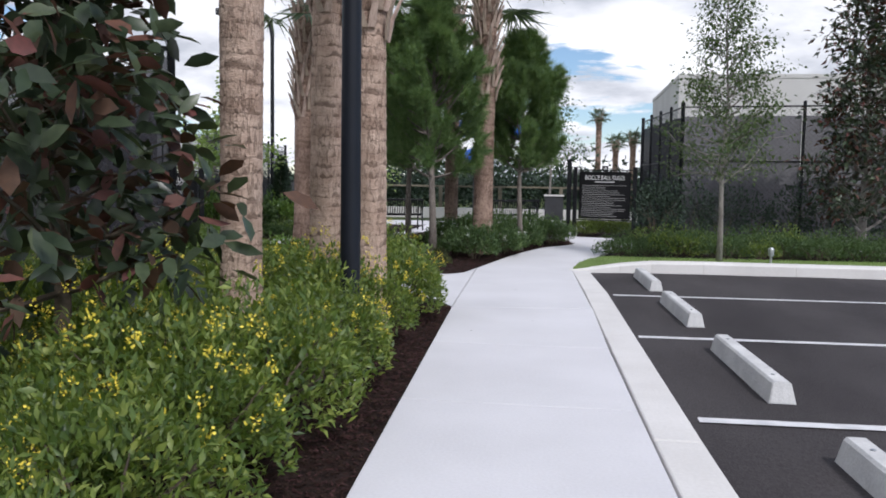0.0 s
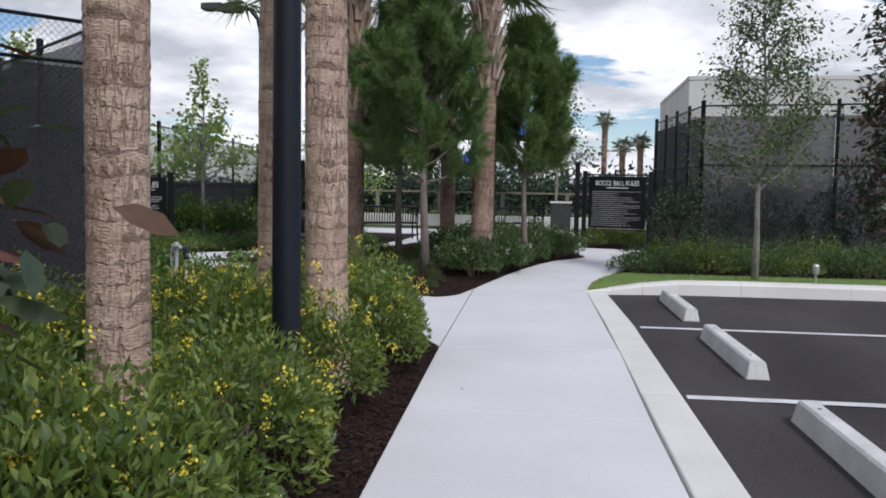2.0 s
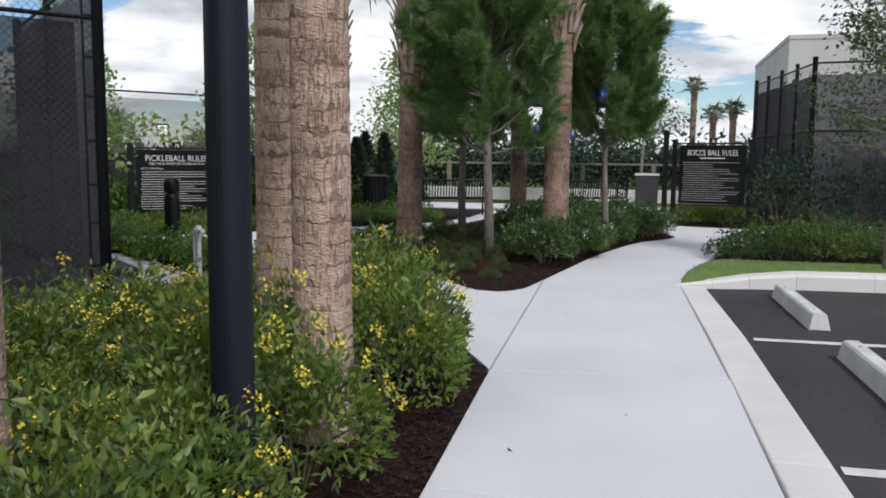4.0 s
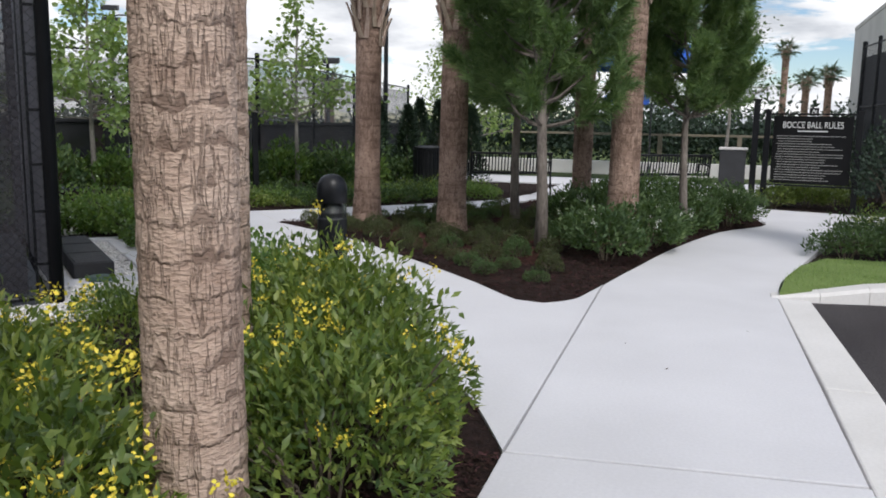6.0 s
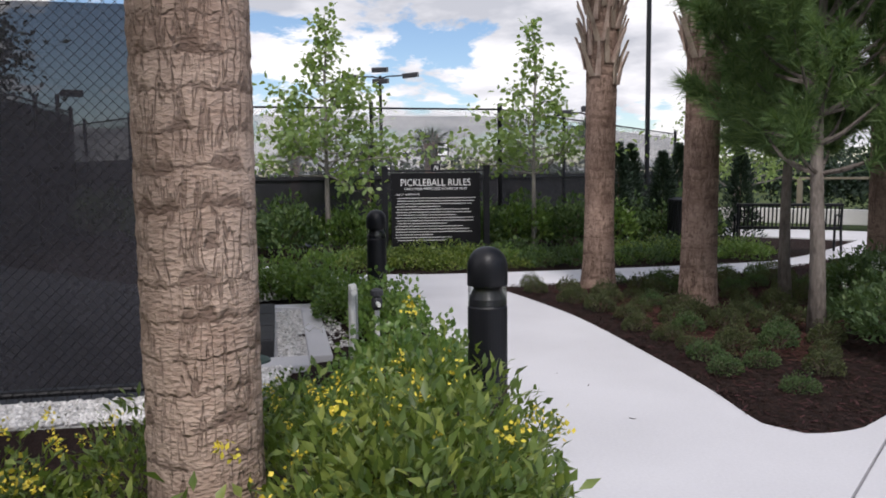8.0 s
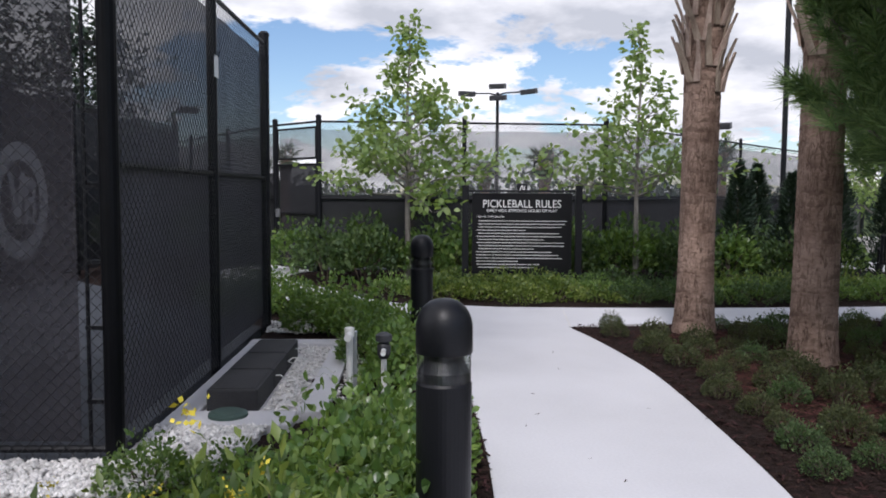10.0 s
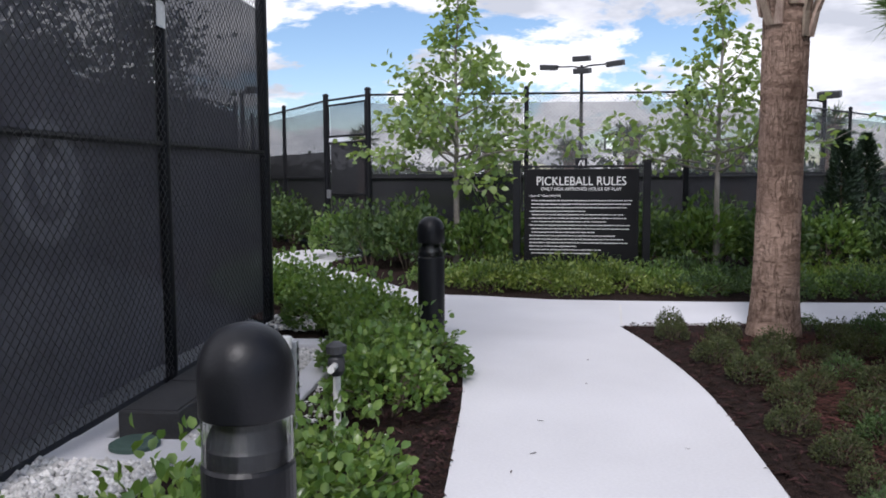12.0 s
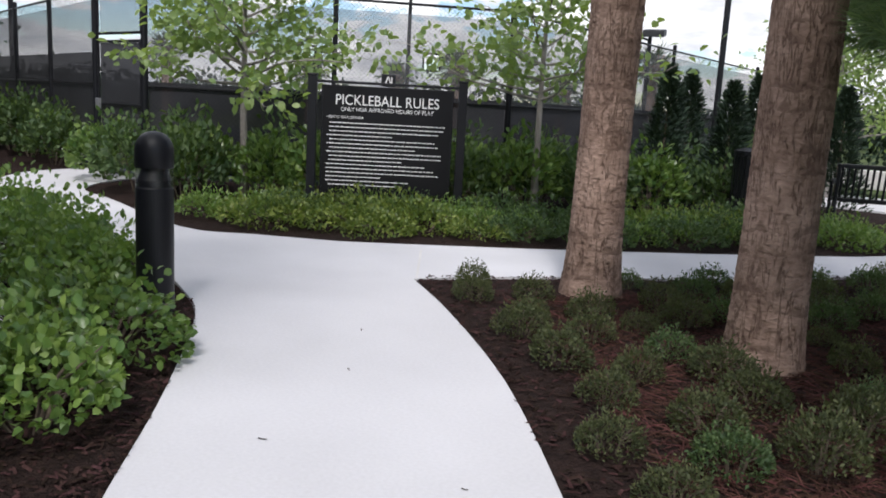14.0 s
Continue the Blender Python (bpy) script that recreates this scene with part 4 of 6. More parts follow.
def sign(left, right, top, title, title_w, sub, seed, label, first=""):
    """Two-post rules board; left and right are the posts as the reader sees them."""
    dx, dy = right[0] - left[0], right[1] - left[1]
    w = math.hypot(dx, dy)
    root = thing("rules_sign", label, "sign", ((left[0] + right[0]) / 2, (left[1] + right[1]) / 2, 0.0), turn=math.degrees(math.atan2(dy, dx)))
    for s in (-1, 1):
        post = part("post", box_bm((0.1, 0.1, top + 0.1), (s * w / 2, 0, (top - 0.1) / 2), 0.006), BLACK_METAL, root)
        part("cap", box_bm((0.115, 0.115, 0.03), (s * w / 2, 0, top + 0.015), 0.008), BLACK_METAL, post)
    iw, z1, z0 = w - 0.2, top - 0.09, top - 1.32
    part("top_bar", box_bm((w - 0.1, 0.05, 0.03), (0, 0, top - 0.055), 0.004), BLACK_METAL, root)
    part("bottom_bar", box_bm((w - 0.1, 0.05, 0.03), (0, 0, z0 - 0.03), 0.004), BLACK_METAL, root)
    board = part("board", box_bm((iw, 0.03, z1 - z0), (0, 0, (z0 + z1) / 2), 0.004), SIGN_BLACK, root)
    bm = bmesh.new()
    for x, z, sx, sz in ((0, z1 - 0.014, iw - 0.03, 0.006), (0, z0 + 0.014, iw - 0.03, 0.006), (-iw / 2 + 0.016, (z0 + z1) / 2, 0.006, z1 - z0 - 0.03), (iw / 2 - 0.016, (z0 + z1) / 2, 0.006, z1 - z0 - 0.03)):
        box_bm((sx, 0.004, sz), (x, -0.017, z), bm=bm)
    part("border", bm, BLACK_METAL, board)
    tab = part("crest", box_bm((0.16, 0.035, 0.14), (0, 0, top - 0.01), 0.01), BLACK_METAL, root, "small crest plate")
    bm = bmesh.new()
    for x, r in ((-0.02, 20), (0.012, -20)):
        bmesh.ops.create_cube(bm, size=1, matrix=pose(x, -0.020, top - 0.01, 0, r, 0) @ Matrix.Diagonal((0.012, 0.004, 0.085, 1)))
    box_bm((0.012, 0.004, 0.075), (0.036, -0.020, top - 0.012), bm=bm)
    part("crest_mark", bm, LETTER, tab)

    def words(body, width, height, z):
        me = text_mesh(body, 1.0)
        xs = np.array([v.co[:] for v in me.vertices])
        sx, sz = width / np.ptp(xs[:, 0]), height / np.ptp(xs[:, 1])
        mid = (xs[:, 0].max() + xs[:, 0].min()) / 2
        lo = xs[:, 1].min()
        for v in me.vertices:
            x, y, q = v.co
            v.co = ((x - mid) * sx, -0.0165 - 0.002 * (q > 0), z + (y - lo) * sz)
        obj("lettering", me, LETTER, board)

    words(title, title_w, 0.115, z1 - 0.215)
    if sub:
        words(sub, title_w * 0.9, 0.045, z1 - 0.285)
    else:
        part("text_bar", box_bm((title_w * 0.5, 0.003, 0.02), (0, -0.0165, z1 - 0.27)), LETTER, board)
    rng = random.Random(seed)
    z = z1 - 0.36
    if first:
        words(first, 0.42, 0.032, z - 0.01)
        for v in board.children[-1].data.vertices:
            v.co.x += -iw / 2 + 0.07 + 0.21
        z -= 0.058
    while z > z0 + 0.07:
        full = rng.random() > 0.35
        length = (iw - 0.16) * (rng.uniform(0.9, 1.0) if full else rng.uniform(0.45, 0.85))
        indent = 0.0 if rng.random() > 0.25 else 0.03
        bm = bmesh.new()
        x = -iw / 2 + 0.07 + indent
        end = x + length - indent
        while x < end:
            ww = rng.uniform(0.016, 0.06)
            box_bm((ww, 0.003, 0.0105), (x + ww / 2, -0.0165, z), bm=bm)
            x += ww + 0.008
        part("text_line", bm, LETTER if first else LETTER_DIM, board)
        z -= 0.047
    return root


sign((-9.3, 17.63), (-8.09, 18.83), 1.56, "PICKLEBALL RULES", 1.17, "ONLY HOA APPROVED HOURS OF PLAY", 2,
     "black two-post pickleball rules sign with white lettering", "\u2022 PLAY AT YOUR OWN RISK")
sign((0.69, 22.28), (2.2, 22.05), 1.78, "BOCCE BALL RULES", 1.0, "", 5, "black two-post bocce ball rules sign with white lettering")


def bench(at, turn):
    root = thing("bench", "black slatted steel park bench on plaza", "bench", at, "plaza benches", turn=turn)
    W = 1.75
    slat = bmesh.new()
    tube_bm([(0, 0.20, 0.42), (0, 0.235, 0.60), (0, 0.27, 0.84)], 0.014, 6, bm=slat)
    me = bpy.data.meshes.new("slat")
    slat.to_mesh(me)
    slat.free()
    me.materials.append(BLACK_METAL)
    n = 25
    for k in range(n):
        ob = obj("back_slat", me, None, root)
        ob.location = (-W / 2 + 0.07 + (W - 0.14) * k / (n - 1), 0, 0)
    part("top_rail", box_bm((W, 0.045, 0.05), (0, 0.275, 0.85), 0.012), BLACK_METAL, root)
    part("lower_rail", box_bm((W, 0.04, 0.04), (0, 0.21, 0.45), 0.01), BLACK_METAL, root)
    for k in range(7):
        part("seat_slat", box_bm((W - 0.06, 0.05, 0.018), (0, -0.22 + 0.066 * k, 0.43 - 0.02 * math.sin(k / 6 * math.pi)), 0.005), BLACK_METAL, root)
    for s in (-1, 1):
        x = s * (W / 2 - 0.03)
        part("side_frame", tube_bm([(x, -0.25, 0.0), (x, -0.24, 0.40), (x, -0.22, 0.64), (x, 0.0, 0.66), (x, 0.24, 0.62)], 0.022, 8), BLACK_METAL, root)
        part("back_leg", tube_bm([(x, 0.30, 0.0), (x, 0.22, 0.42), (x, 0.285, 0.87)], 0.022, 8), BLACK_METAL, root)
    return root


b0 = bench((-1.18, 24.2, 0.006), 180 + 32)
copy_thing(b0, pose(-4.35, 22.75, 0.006, 0, 0, 180 + 25))


def litter_bin(at, label, h=1.0, r=0.3):
    root = thing("litter_bin", label, "bin", at)
    part("liner", lathe_bm([(r * 0.86, 0.05), (r * 0.86, h * 0.9)], 24), STEEL_GREY, root)
    me = None
    for k in range(22):
        a = 2 * math.pi * k / 22
        if me is None:
            ob = part("slat", box_bm((0.05, 0.012, h * 0.85), (0, -r, h * 0.47), 0.003), BLACK_METAL, root)
            me = ob.data
        else:
            ob = obj("slat", me, None, root)
        ob.matrix_local = Matrix.Rotation(a, 4, "Z")
    part("rim", lathe_bm([(r * 1.04, h * 0.9), (r * 1.04, h * 0.96), (r * 0.6, h), (r * 0.58, h * 0.97)], 28), BLACK_METAL, root)
    part("base", lathe_bm([(r * 0.98, 0.0), (r * 0.98, 0.06), (r * 0.9, 0.07)], 28), BLACK_METAL, root)


litter_bin((-6.0, 22.2, BED_Z), "black slatted steel litter bin beside a bench")
bx0 = thing("pedestal_box", "brown-grey metal pedestal box on the plaza", "utility box", (0.12, 25.2, 0.006))
part("cabinet", box_bm((0.55, 0.4, 0.98), (0, 0, 0.49), 0.015), STEEL_GREY, bx0)
part("lid", box_bm((0.6, 0.45, 0.05), (0, 0, 1.0), 0.012), KERB, bx0, "pale flat cap")
pp = thing("black_post", "plain black square post beside the plaza", "post", (0.55, 25.0, 0.0))
part("shaft", box_bm((0.13, 0.13, 2.1), (0, 0, 1.0), 0.008), BLACK_METAL, pp)
part("cap", box_bm((0.17, 0.17, 0.05), (0, 0, 2.06), 0.01), BLACK_METAL, pp)

# low plaza wall and pergola far behind the benches
wall = thing("seat_wall", "low pale concrete wall around the courts", "wall", (-3.0, 31.0, 0.0))
for k in range(7):
    part("block", box_bm((2.0, 0.3, 0.4), (-6.0 + 2.02 * k, 0, 0.2), 0.02), KERB, wall)
perg = thing("pergola", "pale beam pergola beyond the plaza", "pergola", (-2.5, 33.0, 0))
for k in range(5):
    part("column", box_bm((0.14, 0.14, 1.17), (-4.4 + 2.4 * k, 0, 0.585), 0.01), TAN_BEAM, perg)
part("beam", box_bm((10.6, 0.12, 0.07), (0.4, 0, 1.2), 0.01), TAN_BEAM, perg)


def umbrella(at, r, h):
    root = thing("umbrella", "blue canvas market umbrella, open", "umbrella", at, "plaza umbrellas")
    part("pole", tube_bm([(0, 0, 0), (0, 0, h)], 0.025, 10), STEEL_GREY, root)
    part("base", lathe_bm([(0.3, 0), (0.3, 0.06), (0.06, 0.09), (0.04, 0.3)], 20), STEEL_GREY, root)
    n = 8
    for k in range(n):
        a, b = 2 * math.pi * k / n, 2 * math.pi * (k + 1) / n
        bm = bmesh.new()
        topv = bm.verts.new((0, 0, h + 0.06))
        row = []
        for u in (0.5, 1.0):
            row.append([bm.verts.new((r * u * math.cos(q) * s, r * u * math.sin(q) * s, h - 0.42 * r ** 0.6 * u * u - (0.03 if s < 1 else 0)))
                        for q, s in ((a, 1.0), ((a + b) / 2, 0.93), (b, 1.0))])
        low = [bm.verts.new((v.co.x, v.co.y, v.co.z - 0.16)) for v in row[1]]
        for i in range(2):
            bm.faces.new((topv, row[0][i], row[0][i + 1]))
            bm.faces.new((row[0][i], row[1][i], row[1][i + 1], row[0][i + 1]))
            bm.faces.new((row[1][i], low[i], low[i + 1], row[1][i + 1]))
        part("gore", bm, BLUE_CLOTH, root)
        part("rib", tube_bm([(0, 0, h), (r * math.cos(a), r * math.sin(a), h - 0.43 * r ** 0.6)], 0.008, 5), STEEL_GREY, root)


umbrella((-2.62, 28.0, 0.006), 0.6, 2.5)
umbrella((-2.2, 30.6, 0.006), 2.0, 3.9)


def lamp_post(at, height, r=0.08):
    root = thing("lamp_post", "tall plain dark round lamp post in shrubs", "lamp post", at)
    part("shaft", lathe_bm([(r * 1.06, -0.05), (r * 1.06, 0.05), (r, 0.3), (r * 0.85, height), (0.02, height + 0.03)], 28), DARK_POST, root)
    part("base_plate", lathe_bm([(0.16, -0.03), (0.16, 0.02), (0.1, 0.03)], 24), DARK_POST, root)
    head = part("head", box_bm((0.36, 0.8, 0.13), (0, 0.75, height - 0.02), 0.03), DARK_POST, root)
    part("arm", tube_bm([(0, 0, height - 0.2), (0, 0.2, height - 0.03), (0, 0.5, height)], 0.03, 8), DARK_POST, root)
    part("lens", box_bm((0.26, 0.5, 0.01), (0, 0.75, height - 0.09)), ACRYLIC, head)


lamp_post((-1.27, 6.85, BED_Z), 6.0)


def court_light(at, height, heads, arm=1.0, turn=0.0, label="black court light pole with flat box heads"):
    root = thing("court_light", label, "light pole", at, turn=turn)
    part("pole", lathe_bm([(0.085, -0.1), (0.06, height), (0.01, height + 0.02)], 16), BLACK_METAL, root)
    for hx, hz, ry in heads:
        if hx:
            part("arm", tube_bm([(0, 0, height - 0.1), (hx * 0.3, 0, height + hz - 0.02), (hx, 0, height + hz)], 0.03, 8), BLACK_METAL, root)
        hd = part("head", box_bm((0.62, 0.42, 0.2), (0, 0, 0), 0.03), STEEL_GREY, root)
        hd.matrix_local = pose(hx * 1.2, 0, height + hz, 8, ry, 0)
        part("lens", box_bm((0.5, 0.32, 0.012), (0, 0, -0.104)), ACRYLIC, hd)
    return root


court_light((-23.0, 32.2, 0), 5.4, ((-1.05, 0.0, 5), (1.05, 0.0, -5), (0.0, 0.25, 0), (0.02, -0.2, 0)), turn=30)
court_light((-14.25, 33.5, 0), 3.55, ((-0.7, 0.0, 0), (0.1, 0.12, 0)), turn=20)
court_light((-24.4, 19.6, 0), 3.9, ((0.35, 0.05, 0),), turn=60)
# curved-arm double head
root = thing("court_light", "tall black curved-arm light pole with paired flat heads", "light pole", (-10.9, 31.2, 0))
part("pole", tube_bm([(0, 0, -0.1), (0, 0, 6.85), (-0.1, 0, 7.35), (-0.4, 0, 7.7), (-0.9, 0, 7.8)], 0.075, 12), BLACK_METAL, root)
for x, z in ((-1.15, 7.75), (-1.85, 7.83)):
    hd = part("head", box_bm((0.8, 0.5, 0.24), (x, 0.1, z), 0.03), STEEL_GREY, root)
    part("lens", box_bm((0.6, 0.35, 0.012), (x, 0.1, z - 0.125)), ACRYLIC, hd)

# ---- service strip by the fence ----
pad = thing("concrete_pad", "pale concrete border framing a pebble-filled service trench", "concrete pad", kind="structure")
for o0, o1, s0, s1, zz in ((0.03, 0.84, 0.60, 0.92, 0.045), (0.03, 0.20, 0.925, 3.30, 0.04), (0.84, 1.03, 0.925, 3.30, 0.04), (0.03, 1.0, 3.305, 3.52, 0.045)):
    slab("border", [strip(s0, o0), strip(s0, o1), strip(s1, o1), strip(s1, o0)], -0.1, zz, CONCRETE, parent=pad, bevel=0.012)
slab("trench_floor", [strip(0.9, 0.18), strip(0.9, 0.86), strip(3.32, 0.86), strip(3.32, 0.18)], -0.1, 0.008, KERB, parent=pad, bevel=0)
GRAVEL_OUT = [strip(-0.55, 0.25), strip(-0.1, 0.55), strip(0.25, 0.66), strip(0.61, 0.70), strip(0.61, 0.03), strip(-0.02, 0.04), along(CORNER - A_DIR * 0.03, B_DIR, 1.7), along(CORNER - A_DIR * 0.5, B_DIR, 1.7)]
slab("gravel_bed", GRAVEL_OUT, -0.1, 0.02, GRAVEL, "white gravel patch at the fence corner", "gravel bed", bevel=0)


def stones(outline, count, seed, z, size=0.022):
    rng = np.random.default_rng(seed)
    p = np.array(scatter(outline, count, rng))
    oct_v = np.array([[1, 0, 0], [0, 1, 0], [-1, 0, 0], [0, -1, 0], [0, 0, 0.7], [0, 0, -0.7]])
    oct_f = np.array([[0, 1, 4], [1, 2, 4], [2, 3, 4], [3, 0, 4], [1, 0, 5], [2, 1, 5], [3, 2, 5], [0, 3, 5]])
    n = len(p)
    s = size * rng.uniform(0.5, 1.4, (n, 1, 3))
    a = rng.uniform(0, 6.28, n)
    v = oct_v[None] * s
    x = v[:, :, 0] * np.cos(a)[:, None] - v[:, :, 1] * np.sin(a)[:, None]
    y = v[:, :, 0] * np.sin(a)[:, None] + v[:, :, 1] * np.cos(a)[:, None]
    v = np.stack([x + p[:, :1], y + p[:, 1:2], v[:, :, 2] + z + rng.uniform(0, 0.012, (n, 1))], 2)
    return tagged(obj("gravel", tri_mesh("gravel", v.reshape(-1, 3), (np.arange(n)[:, None, None] * 6 + oct_f[None]).reshape(-1, 3)), STONE),
                  "loose white gravel stones", "gravel", kind="stuff")


stones(GRAVEL_OUT, 4200, 11, 0.028)
stones([strip(0.95, 0.60), strip(0.95, 0.83), strip(3.25, 0.83), strip(3.25, 0.22), strip(2.95, 0.22), strip(2.95, 0.60)], 520, 12, 0.014, 0.017)
stones([strip(1.2, 1.04), strip(1.4, 1.22), strip(2.6, 1.2), strip(3.3, 1.04)], 160, 14, 0.0, 0.02)
stones([strip(3.9, 0.1), strip(3.9, 0.7), strip(4.6, 0.7), strip(4.6, 0.0)], 500, 13, 0.035, 0.02)
turn_a = math.degrees(math.atan2(A_DIR.y, A_DIR.x))
step = None
for k in range(3):
    x, y = strip(1.30 + 0.62 * k, 0.40)
    if step is None:
        step = thing("rubber_step_block", "black hollow rubber block on concrete pad", "step block", (x, y, 0.008), "row of black blocks", turn=turn_a)
        part("body", box_bm((0.612, 0.34, 0.155), (0, 0, 0.0775), 0.012), RUBBER, step)
        part("tread", box_bm((0.57, 0.30, 0.008), (0, 0, 0.157), 0.003), RUBBER, step)
    else:
        copy_thing(step, pose(x, y, 0.008, 0, 0, turn_a))
x, y = strip(0.79, 0.42)
lid = thing("valve_cover", "round green plastic valve cover in concrete", "valve cover", (x, y, 0.045))
part("ring", lathe_bm([(0.125, 0.0), (0.125, 0.02), (0.11, 0.028)], 28), LID_GREEN, lid)
part("lid", lathe_bm([(0.105, 0.0), (0.105, 0.03), (0.09, 0.036)], 28), LID_GREEN, lid)

x, y = strip(2.10, 0.06)
tag = thing("fence_tag", "small white plastic tag wired to the fence", "tag", (x, y, 2.45), turn=turn_a + 180)
part("plate", box_bm((0.13, 0.004, 0.17), (0, 0, 0), 0.002), PVC, tag)
part("strap", tube_bm([(-0.06, 0.0, 0.07), (0.0, 0.03, 0.12), (0.06, 0.0, 0.07)], 0.004, 6), BLACK_METAL, tag)
pv = thing("irrigation_riser", "white PVC riser bracketed to a perforated steel strut", "irrigation pipe", (-4.70, 12.27, BED_Z), turn=turn_a)
part("riser", tube_bm([(0.03, 0, -0.05), (0.03, 0, 0.54), (0.0, 0, 0.575), (-0.1, 0, 0.575), (-0.22, 0.0, 0.575)], 0.024, 14), PVC, pv)
part("riser", tube_bm([(-0.09, 0.0, -0.05), (-0.09, 0.0, 0.56)], 0.022, 14), PVC, pv)
part("cap", lathe_bm([(0.032, 0.56), (0.032, 0.62), (0.02, 0.625)], 16, at=(-0.09, 0, 0)), PVC, pv)
strut = part("strut", box_bm((0.045, 0.03, 0.62), (-0.035, -0.03, 0.28), 0.003), GALV, pv, "perforated grey steel strut")
for k in range(9):
    part("slot", box_bm((0.016, 0.006, 0.03), (-0.035, -0.046, 0.06 + 0.06 * k)), BLACK_METAL, strut)
vp = thing("irrigation_valve", "thin white PVC riser with black valve head", "irrigation pipe", (-4.64, 12.50, BED_Z), turn=turn_a)
part("pipe", tube_bm([(0, 0, -0.05), (0, 0, 0.38)], 0.02, 12), PVC, vp)
part("valve", lathe_bm([(0.03, 0.38), (0.045, 0.41), (0.045, 0.47), (0.03, 0.49), (0.055, 0.50), (0.055, 0.54), (0.02, 0.56)], 16), STEEL_GREY, vp)
part("fitting", tube_bm([(0, 0, 0.44), (-0.14, 0, 0.44)], 0.018, 10), PVC, vp)
rng_w = random.Random(4)
for k in range(7):
    a = Vector((*strip(1.7 + 0.18 * k, 0.72), 0.06))
    pts = [a]
    d = Vector((rng_w.uniform(-1, 1), rng_w.uniform(-1, 1), 0)).normalized()
    for j in range(7):
        d = (d + Vector((rng_w.uniform(-0.8, 0.8), rng_w.uniform(-0.8, 0.8), 0))).normalized()
        q = pts[-1] + d * 0.06
        pts.append(Vector((q.x, q.y, 0.06 + 0.05 * abs(math.sin(j * 1.1 + k)))))
    tagged(part("loose_wire", tube_bm(pts, 0.005, 5), PVC), "loose white irrigation wire on gravel", "wire")
dr = thing("cleanout_cap", "small round white cleanout cap in mulch", "drain cap", (-0.96, 5.84, BED_Z + 0.02))
part("cap", lathe_bm([(0.05, -0.05), (0.05, 0.012), (0.042, 0.016), (0.036, 0.008)], 24), PVC, dr)
lp = thing("landscape_light", "small grey landscape light stake in grass", "garden light", (3.95, 15.25, 0.045))
part("stake", lathe_bm([(0.02, -0.05), (0.02, 0.12), (0.05, 0.13), (0.05, 0.24), (0.03, 0.27)], 16), GALV, lp)


# ---- plants ----
def blob_points(n, rng, rx, rz, z0, lumps=7, core=0.55):
    """Points through a lumpy dome: many near its skin, fewer inside."""
    a = rng.uniform(0, 2 * np.pi, n)
    c = rng.uniform(-0.35, 1.0, n)
    s = np.sqrt(np.clip(1 - c * c, 0, 1))
    d = np.stack([s * np.cos(a), s * np.sin(a), c], 1)
    ld = unit(rng.normal(size=(lumps, 3)))
    la = rng.uniform(-0.18, 0.28, lumps)
    f = 1 + sum(la[k] * np.exp(-4 * (1 - d @ ld[k])) for k in range(lumps))
    q = np.where(rng.random(n) < 0.75, rng.uniform(0.82, 1.03, n), rng.uniform(core, 0.9, n))
    p = d * (f * q)[:, None] * np.array([rx, rx, rz])
    p[:, 2] += z0
    p[:, 2] = np.maximum(p[:, 2], 0.03)
    return p, d


def shrub(name, label, group, seed, rx, h, leaf, count, mat, petals=0, petal_mat=None, upward=0.7, shoots=0.0, fold=0.25, oval=False):
    rng = np.random.default_rng(seed)
    root = thing(name, label, "shrub", (0, 0, -50), group)
    p, d = blob_points(count, rng, rx, h * 0.56, h * 0.44)
    if shoots:
        up = rng.random(count) < 0.35
        p[up, 2] += shoots * rng.random(up.sum()) * np.clip(d[up, 2], 0, 1)
    al = d + rng.normal(size=d.shape) * 0.75 + np.array([0, 0, upward])
    obj("foliage", (oval_leaves_mesh if oval else leaves_mesh)("foliage", p - unit(al) * leaf[0] * 0.4, al, leaf[0], leaf[1], rng, fold), mat, root)
    bm = bmesh.new()
    r2 = random.Random(seed)
    for k in range(9):
        a = r2.uniform(0, 6.28)
        e = Vector((rx * 0.75 * math.cos(a), rx * 0.75 * math.sin(a), h * r2.uniform(0.5, 0.9)))
        tube_bm([(0.03 * math.cos(a), 0.03 * math.sin(a), -0.03), e * 0.5 + Vector((0, 0, h * 0.12)), e], [0.008, 0.006, 0.003], 5, bm=bm)
    part("stem", bm, TWIG, root)["kind"] = "stuff"
    if petals:
        pp, pd = blob_points(petals, rng, rx * 1.02, h * 0.60, h * 0.46)
        keep = pd[:, 2] > -0.05
        pp, pd = pp[keep], pd[keep]
        pp[:, 2] += shoots * 0.8 * rng.random(len(pp))
        k = 22
        ps = np.repeat(pp, k, 0) + rng.normal(size=(len(pp) * k, 3)) * np.array([0.016, 0.016, 0.020])
        al = rng.normal(size=ps.shape) + np.array([0, 0, 0.6])
        obj("blossom", leaves_mesh("blossom", ps, al, 0.017, 0.013, rng, 0.1, 0.0), petal_mat, root)["kind"] = "stuff"
    return root


def plant(variants, places, rng, z=BED_Z, low=0.8, high=1.2):
    """Sets copies at the places; the first models themselves are placed too."""
    used = set()
    for k, (x, y) in enumerate(places):
        v = variants[k % len(variants)]
        s = rng.uniform(low, high)
        m = pose(x, y, z, rng.uniform(-5, 5), rng.uniform(-5, 5), rng.uniform(0, 360)) @ Matrix.Diagonal((s * rng.uniform(0.92, 1.1), s, s * rng.uniform(0.9, 1.12), 1))
        if v.name not in used:
            used.add(v.name)
            v.matrix_world = m
        else:
            made = copy_thing(v, Matrix.Identity(4))
            made.matrix_basis = m


